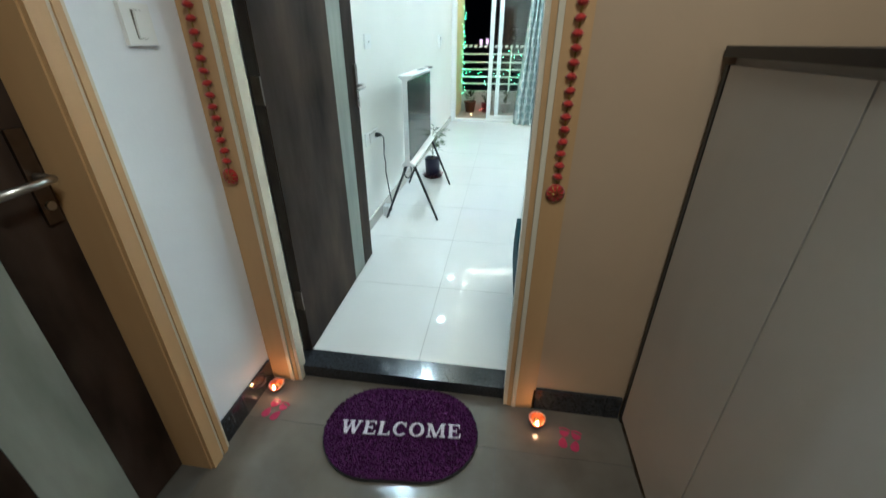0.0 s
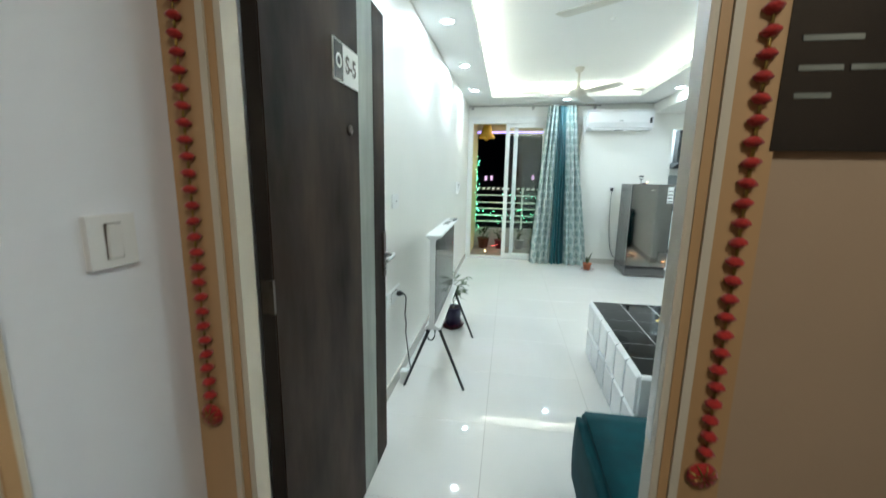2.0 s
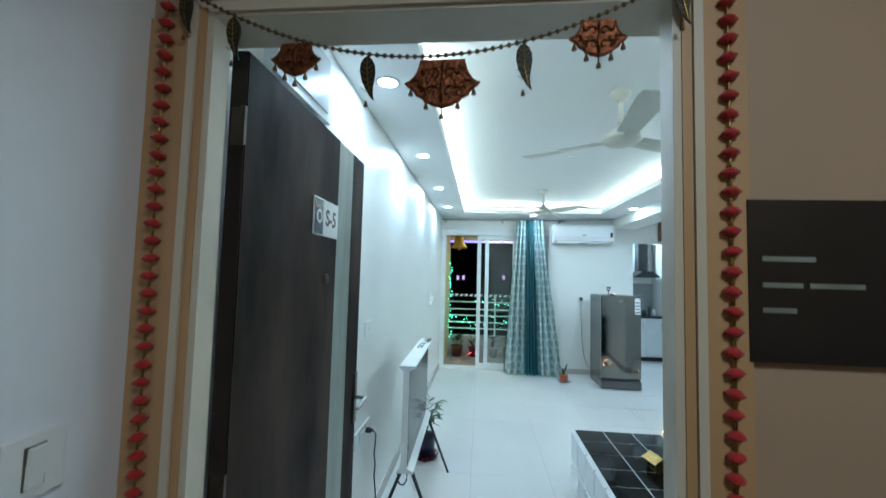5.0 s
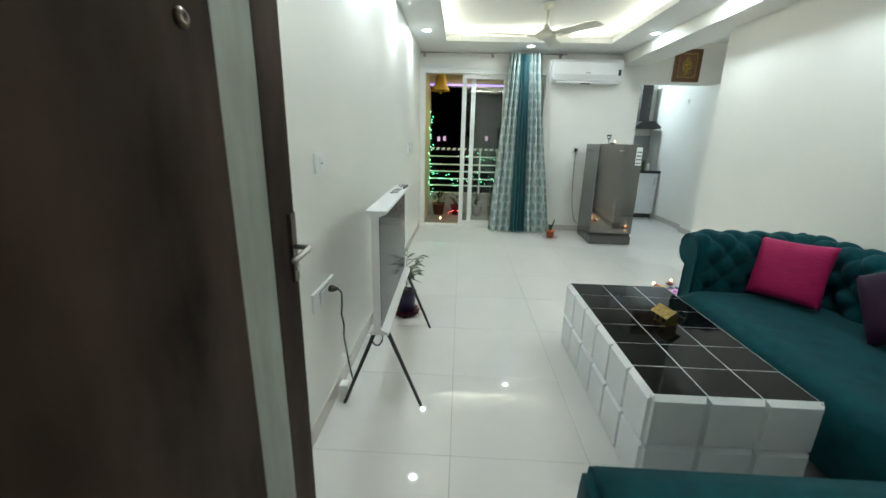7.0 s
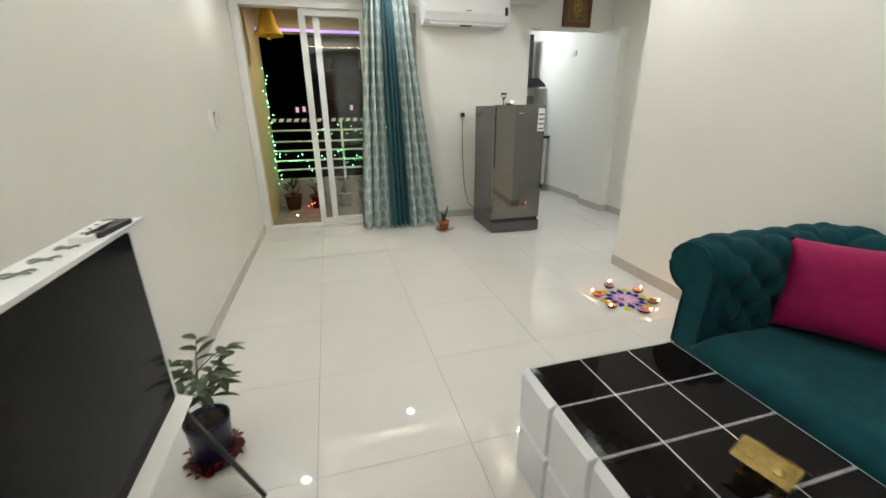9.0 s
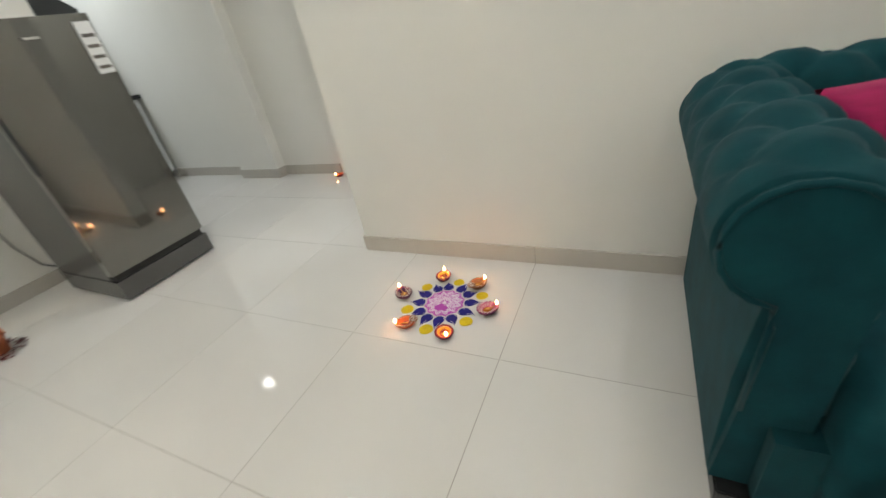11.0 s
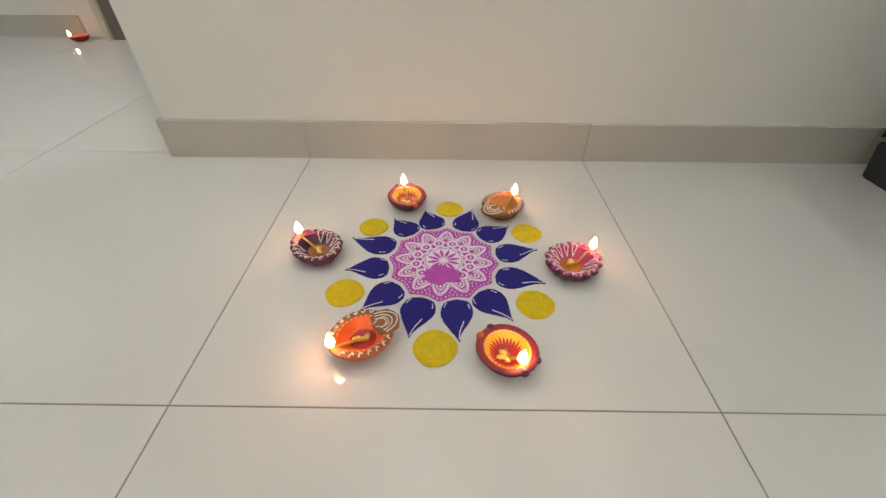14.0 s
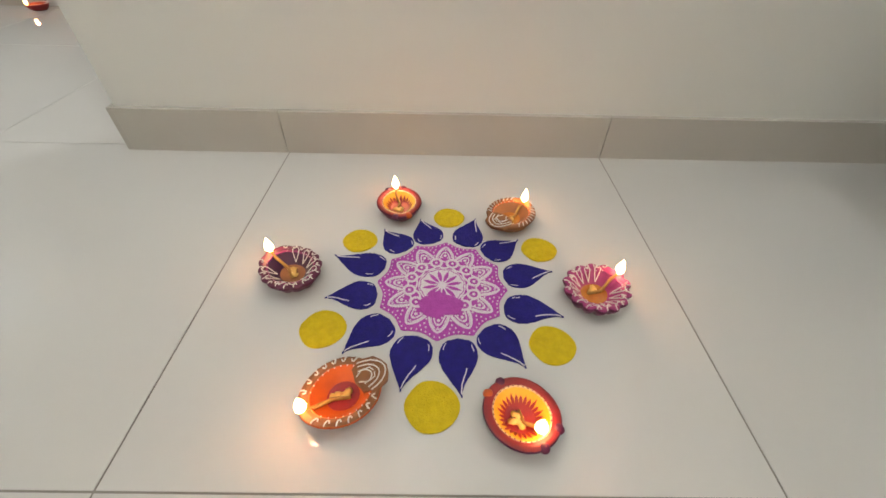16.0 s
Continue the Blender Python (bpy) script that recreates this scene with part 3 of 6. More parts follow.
rail = thing("balcony_railing", "grey painted metal railing with horizontal bars", "railing", (0, 7.6, 0))
top_rail = part("top_rail", box(0.05, 1.95, -0.03, 0.03, 1.112, 1.148), M_BLACK, rail, "dark top rail", bevel=0.006)
for k in range(20):
    xa = 0.07 + 0.094 * k
    part("ribbon_turn", prism([(xa, 1.110), (xa + 0.055, 1.110), (xa + 0.075, 1.150), (xa + 0.020, 1.150)], 0.066, "y", (0, -0.033, 0)), M_UPVC, top_rail, "white ribbon wound round the rail")
for zz in (1.0, 0.86, 0.74, 0.61, 0.49):
    part("bar", tube([(0.05, 0, zz), (1.95, 0, zz)], 0.013, 8), M_UPVC, rail, smooth=True)
for xx in (0.95, 1.25):
    part("post", box(xx - 0.015, xx + 0.015, -0.012, 0.012, 0.36, 1.11), M_UPVC, rail, bevel=0.003)

# kitchen
unit = thing("kitchen_cabinet", "white kitchen base cabinets with two doors", "cabinet", (0, 7.6, 0))
part("body", box(3.10, 4.09, 0.02, 0.58, 0.08, 0.80), M_CABINET, unit)
part("plinth", box(3.10, 4.09, 0.06, 0.58, 0.0, 0.08), M_BLACK, unit, "dark recessed plinth")
for xa in (3.102, 3.434, 3.766):
    d = part("door", box(xa, xa + 0.326, 0.0, 0.018, 0.085, 0.795), M_CABINET, unit, bevel=0.003)
    part("handle", box(xa + 0.27, xa + 0.282, -0.02, -0.001, 0.6, 0.72), M_STEEL, d, "steel bar handle", bevel=0.003)
tagged(part("kitchen_worktop", box(3.08, 4.115, 7.57, 8.195, 0.801, 0.842), M_GRANITE, bevel=0.004), "black granite kitchen worktop", "worktop")
tagged(part("backsplash", boxes([(3.08 + i * 0.26, 3.08 + i * 0.26 + 0.256, 8.186, 8.198, 0.843 + k * 0.3, 0.843 + k * 0.3 + 0.297) for i in range(4) for k in range(2)]), M_SPLASH, bevel=0.001), "grey tiled kitchen backsplash", "backsplash", kind="structure")
hood = thing("cooker_hood", "black and steel cooker hood over the worktop", "cooker hood", (3.86, 7.95, 1.56))
part("canopy", prism([(-0.22, 0.0), (0.22, 0.0), (0.22, 0.03), (0.1, 0.12), (-0.1, 0.12), (-0.22, 0.03)], 0.44, "y", (0, -0.2, 0)), M_BLACK, hood, bevel=0.004)
part("chimney", box(-0.09, 0.09, 0.02, 0.22, 0.12, 0.75), M_BOARD, hood, "black glass chimney", bevel=0.004)
cup = thing("wall_cabinet", "white kitchen wall cabinet beside the hood", "cabinet", (3.3, 8.0, 1.55))
part("body", box(-0.2, 0.2, -0.12, 0.195, 0.0, 0.7), M_CABINET, cup, bevel=0.003)
part("door", box(-0.198, 0.198, -0.14, -0.122, 0.004, 0.696), M_CABINET, cup, bevel=0.003)
for nm, xx, rr, hh, mm in (("jar", 3.98, 0.035, 0.12, M_CABINET), ("bottle", 3.90, 0.025, 0.17, M_LEAF), ("canister", 3.80, 0.04, 0.1, M_BLACK)):
    tagged(part(nm, lathe([(rr * 0.9, 0), (rr, 0.01), (rr, hh * 0.7), (rr * 0.6, hh * 0.85), (rr * 0.6, hh), (0, hh)], 16, (xx, 7.8, 0.8425)), mm, smooth=True), nm + " standing on the kitchen worktop", nm)

# shoe cabinet in the corridor
sc = thing("shoe_cabinet", "grey-beige shoe cabinet standing along the corridor wall", "cabinet", (1.41, 0, HF))
part("body", box(0.018, 0.38, -1.2, 0.445, 0.0, 1.235), M_SHOE, sc)
part("door", box(0.0, 0.017, 0.005, 0.425, 0.03, 1.22), M_SHOE, sc, bevel=0.002)
part("door", box(0.0, 0.017, -0.58, 0.0, 0.03, 1.22), M_SHOE, sc, bevel=0.002)
part("door", box(0.0, 0.017, -1.19, -0.585, 0.03, 1.22), M_SHOE, sc, bevel=0.002)
part("edge_seal", box(-0.002, 0.016, 0.43, 0.445, 0.0, 1.22), M_BLACK, sc, "dark edge strip")
part("top", box(-0.01, 0.385, -1.21, 0.45, 1.236, 1.26), M_BLACK, sc, "dark top board", bevel=0.003)

# baseboards
def skirting(name, rows, material, z0, z1, label, step=0.6):
    ob = thing(name, label, "baseboard", kind="structure")
    for xa, xb, ya, yb, origin in rows:
        if xb - xa > yb - ya:
            cuts = grid(xa, xb, origin, step)
            for a, b in zip(cuts, cuts[1:]):
                part("tile", box(a + 0.0008, b - 0.0008, ya, yb, z0, z1), material, ob, bevel=0.002, segs=1)
        else:
            cuts = grid(ya, yb, origin, step)
            for a, b in zip(cuts, cuts[1:]):
                part("tile", box(xa, xb, a + 0.0008, b - 0.0008, z0, z1), material, ob, bevel=0.002, segs=1)
    return ob

# ---- things: entrance ----
def serif_word(h, gap, z):
    """The word WELCOME in upright capitals with thick and thin strokes and bracket serifs, centred, h high, standing z above the backing."""
    T, t, e = 0.21, 0.10, 0.085      # thick stroke, thin stroke, serif height, in letter heights

    def stem(x, w=T):
        return [[(x, 0), (x + w, 0), (x + w, 1), (x, 1)]]

    def foot(x0, x1, y):
        return [[(x0, y), (x1, y), (x1, y + e), (x0, y + e)]]

    def slant(xa, xb, w):
        return [[(xb, 0), (xb + w, 0), (xa + w, 1), (xa, 1)]]

    def bow(cx, rx, a0, a1):
        out, inn = [], []
        for k in range(25):
            a = math.radians(a0 + (a1 - a0) * k / 24)
            out.append((cx + rx * math.cos(a), 0.5 + 0.515 * math.sin(a)))
            inn.append((cx + (rx - T) * math.cos(a), 0.5 + (0.515 - t) * math.sin(a)))
        return [[p, q, q2, p2] for p, q, q2, p2 in zip(out, inn, inn[1:], out[1:])]
    E = stem(0.07) + foot(0, 0.74, 0) + foot(0, 0.72, 1 - e) + foot(0.2, 0.55, 0.47) + [[(0.66, 0), (0.78, 0), (0.80, 0.30), (0.74, 0.30)], [(0.64, 1), (0.76, 1), (0.76, 0.72), (0.70, 0.72)], [(0.50, 0.36), (0.57, 0.36), (0.57, 0.66), (0.50, 0.66)]]
    L = stem(0.07) + foot(0, 0.72, 0) + foot(0, 0.36, 1 - e) + [[(0.62, 0), (0.75, 0), (0.76, 0.32), (0.69, 0.32)]]
    W = slant(0.06, 0.30, T) + slant(0.62, 0.36, t) + slant(0.56, 0.80, T) + slant(1.12, 0.86, t) + foot(0, 0.36, 1 - e) + foot(0.48, 0.84, 1 - e) + foot(1.02, 1.32, 1 - e)
    C = bow(0.48, 0.47, 42, 318) + [[(0.76, 0.66), (0.84, 0.66), (0.84, 1.0), (0.77, 1.0)]]
    O = bow(0.50, 0.49, 0, 360)
    M = stem(0.10, t) + slant(0.10, 0.46, T) + slant(0.90, 0.52, t) + stem(0.90) + foot(0, 0.30, 0) + foot(0, 0.28, 1 - e) + foot(0.82, 1.20, 0) + foot(0.92, 1.20, 1 - e)
    word = ((W, 1.32), (E, 0.80), (L, 0.76), (C, 0.88), (O, 0.99), (M, 1.20), (E, 0.80))
    total = sum(w for _, w in word) * h + gap * (len(word) - 1)
    bm, x = bmesh.new(), -total / 2
    for shapes, w in word:
        for k, q in enumerate(shapes):
            prism([(x + px * h, (py - 0.5) * h - 0.005) for px, py in q], 0.004 + 0.00005 * (k % 7), at=(0, 0, z - 0.004), bm=bm)
        x += w * h + gap
    return bm


def door_mat():
    ob = thing("door_mat", "rounded purple pile door mat with white WELCOME lettering", "door mat", (0.608, 0.266, HF), 5.5)
    n, hw, r = 16, 0.09, 0.19
    outline = [(hw + r * 1.0 * math.cos(a), r * math.sin(a)) for a in [math.pi * (i / n - 0.5) for i in range(n + 1)]]
    outline += [(-hw - r * math.cos(a), -r * math.sin(a)) for a in [math.pi * (i / n - 0.5) for i in range(n + 1)]]
    bm = prism(outline, 0.012)
    part("backing", bm, M_BLACK, ob, bevel=0.003)
    # pile: a close field of short tufts, leaning at random
    rnd = random.Random(4)
    bm = prism([(x * 0.985, y * 0.985) for x, y in outline], 0.004, at=(0, 0, 0.0115))
    for _ in range(9000):
        x, y = rnd.uniform(-hw - r, hw + r), rnd.uniform(-r, r)
        ex = max(0, abs(x) - hw)
        if ex * ex + y * y > (r * 0.985) ** 2:
            continue
        a, w, h = rnd.uniform(0, 6.28), 0.0024, rnd.uniform(0.006, 0.0095)
        lx, ly = rnd.uniform(-0.003, 0.003), rnd.uniform(-0.003, 0.003)
        b0 = [bm.verts.new((x + w * math.cos(a + k * 2.094), y + w * math.sin(a + k * 2.094), 0.0152)) for k in range(3)]
        t = bm.verts.new((x + lx, y + ly, 0.0152 + h))
        for k in range(3):
            bm.faces.new((b0[k], b0[(k + 1) % 3], t))
    part("plush_face", bm, M_MAT, ob, "short purple pile")
    part("lettering", serif_word(0.056, 0.0092, 0.026), M_LETTER, ob, "white serif letters WELCOME")
    return ob


door_mat()


def garland(x, z0, z1, label):
    """A hanging string of red felt flowers with gold beads between and a round tassel at the end."""
    ob = thing("flower_garland", label, "garland", (x, 0.440, z1), group="garlands beside the door")
    length = z0 - z1
    part("string", tube([(0, 0, length), (0.003, 0, length / 2), (0, 0, 0.03)], 0.0012, 5), M_GOLD, ob)
    n = 37
    shared = bead = None
    for i in range(n):
        zz = 0.075 + (length - 0.09) * i / (n - 1)
        if shared is None:
            f = part("flower", lathe([(0.0, -0.0075), (0.007, -0.007), (0.0140, -0.001), (0.0140, 0.0015), (0.007, 0.0085), (0.0, 0.009)], 14, wob=lambda a, r, z: 1 + 0.12 * math.sin(7 * a + r * 400)), M_FLOWER, ob, "red felt flower", smooth=True)
            shared = f.data
            b = part("bead", lathe([(0.0, -0.0075), (0.0030, -0.005), (0.0012, -0.0025), (0.0030, 0), (0.0012, 0.0025), (0.0030, 0.005), (0.0, 0.0075)], 8), M_GOLD, ob, "row of small gold beads", smooth=True)
            bead = b.data
        else:
            f, b = new("flower", shared), new("bead", bead)
            f.parent = b.parent = ob
        f.location, b.location = (0.001 * math.sin(i * 2.1), 0, zz), (0, 0, zz - 0.0155)
        f.rotation_euler = (0.12 * math.sin(i * 1.7), 0.15 * math.cos(i * 2.3), i)
    t = part("tassel", turned(lathe([(0.0, -0.007), (0.020, -0.006), (0.027, 0.0), (0.020, 0.006), (0.0, 0.008)], 20), pose(0, 0, 0.026, 90, 0, 0)), M_FLOWER, ob, "round red tassel disc", smooth=True)
    for k in range(9):
        a = 2 * math.pi * k / 9
        part("spoke", tube([(0.004 * math.cos(a), -0.009, 0.026 + 0.004 * math.sin(a)), (0.017 * math.cos(a), -0.0085, 0.026 + 0.017 * math.sin(a)), (0.025 * math.cos(a), -0.004, 0.026 + 0.025 * math.sin(a))], 0.0013, 5), M_GOLD, t)
    return ob


garland(0.048, 2.05, 0.80, "red flower garland with gold beads hanging beside the pale wall")
garland(1.058, 2.05, 0.80, "red flower garland with gold beads hanging against the beige wall")


def toran():
    """The beaded door hanging with copper pendants and leaf drops."""
    ob = thing("door_hanging", "copper toran of beads, medallions and leaves over the doorway", "door hanging", (0, 0.435, 0))

    def sag(x):
        u = (x - 0.03) / (1.062 - 0.03)
        return 2.105 - 0.185 * math.sin(math.pi * u) ** 0.85
    xs = [0.03 + (1.062 - 0.03) * i / 60 for i in range(61)]
    part("chain", tube([(x, 0, sag(x)) for x in xs], 0.0017, 5), M_BEAD, ob, "thin dark chain")
    bead = None
    for i in range(75):
        x = 0.03 + (1.062 - 0.03) * (i + 0.5) / 75
        if bead is None:
            b = part("bead", lathe([(0, -0.0045), (0.0032, -0.0032), (0.0045, 0), (0.0032, 0.0032), (0, 0.0045)], 8), M_BEAD, ob, "dark brass bead", smooth=True)
            bead = b.data
        else:
            b = new("bead", bead)
            b.parent = ob
        b.location = (x, 0, sag(x))
    for cx, w, h in ((0.312, 0.093, 0.062), (0.582, 0.132, 0.088), (0.848, 0.096, 0.066)):
        z = sag(cx) - 0.008
        half = [(0.30, 0.0), (0.315, -0.12), (0.345, -0.26), (0.40, -0.38), (0.46, -0.455), (0.51, -0.47), (0.475, -0.54), (0.42, -0.60), (0.375, -0.66), (0.355, -0.73), (0.31, -0.765), (0.265, -0.80), (0.235, -0.87), (0.18, -0.90), (0.12, -0.945), (0.06, -0.965), (0.0, -1.0)]
        out = [(x * w, zz * h) for x, zz in half] + [(-x * w, zz * h) for x, zz in half[-2::-1]]
        pend = part("pendant", prism(out, 0.004, "y", (cx, -0.002, z)), M_COPPER, ob, "embossed copper medallion", bevel=0.0008, segs=1)
        bm = bmesh.new()
        for s in (-1, 1):
            for px, pz, q, turn in ((0.10, -0.30, 0.09, 1), (0.22, -0.48, 0.10, -1), (0.33, -0.52, 0.07, 1), (0.10, -0.66, 0.09, 1), (0.20, -0.22, 0.07, -1), (0.24, -0.70, 0.06, 1)):
                pts = []
                for i in range(12):
                    a = 0.6 + turn * i * 0.52
                    r = q * w * (1 - i / 13)
                    pts.append((cx + s * (px * w + r * math.cos(a)), -0.0035 - 0.0012 * math.sin(i * 0.5), z + pz * h + r * math.sin(a)))
                tube(pts, 0.0016, 5, bm, 0.6)
        tube([(cx, -0.004, z - 0.12 * h), (cx, -0.0065, z - 0.5 * h), (cx, -0.004, z - 0.88 * h)], 0.0028, 6, bm)
        tube([(cx + x * 0.93, -0.0035, z + zz * 0.93 - 0.03 * h) for x, zz in out], 0.0011, 5, bm)
        part("relief", bm, M_COPPER, pend, "raised scrollwork relief", smooth=True)
        for k in (-2, -1, 0, 1, 2):
            px = cx + k * 0.21 * w
            pz = z - h * (1.0, 0.80, 0.52)[abs(k)] - 0.001
            part("bell", lathe([(0, 0), (0.0016, -0.001), (0.0012, -0.006), (0.0040, -0.013), (0.0045, -0.017), (0, -0.018)], 8, (px, 0, pz)), M_BEAD, pend, "tiny brass bell", smooth=True)
    for cx in (0.088, 0.187, 0.446, 0.722, 0.983):
        z = sag(cx) - 0.004
        out = [(0, 0), (0.009, -0.006), (0.0145, -0.018), (0.0155, -0.032), (0.0135, -0.046), (0.0115, -0.060), (0.0125, -0.074), (0.015, -0.083), (0.006, -0.074), (-0.002, -0.060), (-0.009, -0.044), (-0.0125, -0.028), (-0.0115, -0.014), (-0.006, -0.004)]
        lf = part("leaf", prism(out, 0.003, "y", (cx, -0.002, z)), M_LEAFMETAL, ob, "dark metal mango leaf", bevel=0.001)
        veins = bmesh.new()
        tube([(cx, -0.0035, z - 0.004), (cx + 0.002, -0.004, z - 0.045), (cx + 0.009, -0.004, z - 0.076)], 0.0009, 5, veins)
        for k in range(6):
            zk = z - 0.012 - 0.010 * k
            tube([(cx, -0.0035, zk - 0.004), (cx + 0.010, -0.0033, zk + 0.004)], 0.0006, 4, veins)
            tube([(cx, -0.0035, zk - 0.004), (cx - 0.010, -0.0033, zk + 0.004)], 0.0006, 4, veins)
        part("vein", veins, M_GOLD, lf, "raised gold veins")
        part("bell", lathe([(0, 0), (0.0015, -0.001), (0.004, -0.010), (0, -0.012)], 8, (cx, 0, z - 0.082)), M_BEAD, lf, "tiny brass bell", smooth=True)
    return ob


toran()

st = thing("door_sticker", "printed paper picture with a red motif above the door", "poster", (0.65, YD0 - 0.012, 2.115))
part("sheet", box(-0.072, 0.072, -0.0015, 0.0, 0.0, 0.17), M_PAPER, st)
part("arch", boxes([(-0.068, -0.045, -0.0025, -0.0016, 0.02, 0.165), (0.045, 0.068, -0.0025, -0.0016, 0.02, 0.165), (-0.045, 0.045, -0.0025, -0.0016, 0.0, 0.018)]), M_YELINK, st, "yellow printed arch")
part("motif", prism([(0.036 * math.cos(a) * (1 + 0.12 * math.cos(5 * a)), 0.085 + 0.045 * math.sin(a) * (1 + 0.1 * math.sin(3 * a))) for a in [2 * math.pi * i / 28 for i in range(28)]], 0.0012, "y", (0, -0.0029, 0)), M_REDINK, st, "red printed motif")
for a, b in ((-0.082, -0.038), (0.038, 0.088)):
    part("base", box(a, b, -0.0032, -0.0016, -0.006, 0.010), M_GREYINK, st, "grey printed base")
wr = thing("wall_writing", "small unreadable red writing on the wall above the door", "writing", (0.55, YD0 - 0.012, 2.085))
for k, (a, h) in enumerate(((-0.030, 0.030), (-0.018, 0.026), (-0.003, 0.030), (0.010, 0.022), (0.020, 0.028))):
    part("stroke", box(a, a + 0.006, -0.001, 0.0, 0.0, h), M_REDINK, wr)

nb = thing("name_board", "black glass board with small white lettering on the corridor wall", "sign", (1.085, YD0 - 0.012, 1.41))
part("board", box(0.0, 0.30, -0.014, 0.0, 0.0, 0.26), M_BOARD, nb, bevel=0.002)
for zz, xa, xb in ((0.118, 0.02, 0.08), (0.118, 0.09, 0.17), (0.078, 0.02, 0.07), (0.16, 0.02, 0.10)):
    part("line", box(xa, xb, -0.0155, -0.0142, zz, zz + 0.008), M_STRIP, nb, "bar of pale lettering")


def switch_plate(name, label, at, rz, w, h, rockers, category="switch"):
    """A wall plate facing +x in its own axes, with rockers."""
    ob = thing(name, label, category, at, rz)
    part("plate", box(0.0, 0.011, -w / 2, w / 2, -h / 2, h / 2), M_WHITE, ob, bevel=0.003)
    # grey sheet behind the rockers paints the shade along their edges
    part("shadow_gap", box(0.011, 0.0118, -rockers * 0.013 - 0.002, rockers * 0.013 + 0.002, -h * 0.34, h * 0.34), M_GREYINK, ob, "dark backing that stands for the shade round the rockers")
    for k in range(rockers):
        yc = (k - (rockers - 1) / 2) * 0.026
        part("rocker", turned(box(0.0, 0.006, -0.0124, 0.0124, -h * 0.33, h * 0.33), pose(0.011, yc, 0, 0, 4, 0)), M_WHITE, ob, bevel=0.0015)
    return ob


switch_plate("bell_switch", "square white doorbell switch on the corridor wall", (0.005, 0.298, 1.243), 0, 0.085, 0.09, 1)
ls = thing("light_switch", "square white light switch plate on the plain wall", "switch", (0.0, 2.068, 1.206))
part("plate", box(0.0, 0.011, -0.061, 0.061, -0.042, 0.042), M_WHITE, ls, bevel=0.004, segs=3)
part("rocker", turned(box(0.0, 0.005, -0.024, 0.024, -0.026, 0.026), pose(0.0095, 0, 0, 0, 3, 0)), M_WHITE, ls, bevel=0.0015)
part("indicator", box(0.0142, 0.0152, -0.012, 0.012, -0.0035, 0.0015), M_GREYINK, ls, "grey indicator line")
switch_plate("light_switch", "small white light switch plate near the balcony", (0.0, 4.99, 1.205), 0, 0.10, 0.15, 2).scale = (2.6, 1, 1)
switch_plate("wall_socket", "wide white socket plate with a black plug in it", (0.0, 2.016, 0.624), 0, 0.278, 0.084, 5, "socket")
tagged(part("power_plug", turned(lathe([(0.0, 0), (0.016, 0), (0.017, 0.02), (0.011, 0.035), (0.006, 0.045), (0, 0.046)], 14), pose(0.015, 2.062, 0.628, 0, 90, 0)), M_BLACK, smooth=True), "black power plug in the wall socket", "plug")
tagged(part("power_cable", tube([(0.060, 2.062, 0.627), (0.075, 2.064, 0.607), (0.070, 2.075, 0.545), (0.062, 2.085, 0.485), (0.066, 2.105, 0.42), (0.060, 2.112, 0.35), (0.064, 2.13, 0.27), (0.07, 2.15, 0.17), (0.082, 2.165, 0.07), (0.075, 2.16, 0.03), (0.055, 2.145, 0.010), (0.045, 2.15, 0.006)], 0.0042, 7), M_BLACK, smooth=True), "dark power cable hanging from the socket", "cable")
tagged(part("power_adapter", box(0.03, 0.075, 2.085, 2.14, 0.0005, 0.085), M_WHITE, bevel=0.006), "small white adapter on the floor by the wall", "adapter")
tagged(part("cable_loop", tube([(0.225 + 0.03 * math.sin(i * 0.7), 2.12, 0.36 + 0.055 * math.cos(i * 0.7)) for i in range(22)], 0.0045, 7), M_BLACK, smooth=True), "coiled dark cable hanging under the television", "cable")
db = thing("distribution_box", "white electrical box high on the wall above the open door", "electrical box", (0.0, 1.06, 2.12))
part("case", box(0.0, 0.045, -0.21, 0.21, 0.0, 0.27), M_WHITE, db, bevel=0.006)
part("cover", box(0.0455, 0.052, -0.17, 0.17, 0.03, 0.24), M_TABLEW, db, "tinted cover", bevel=0.003)

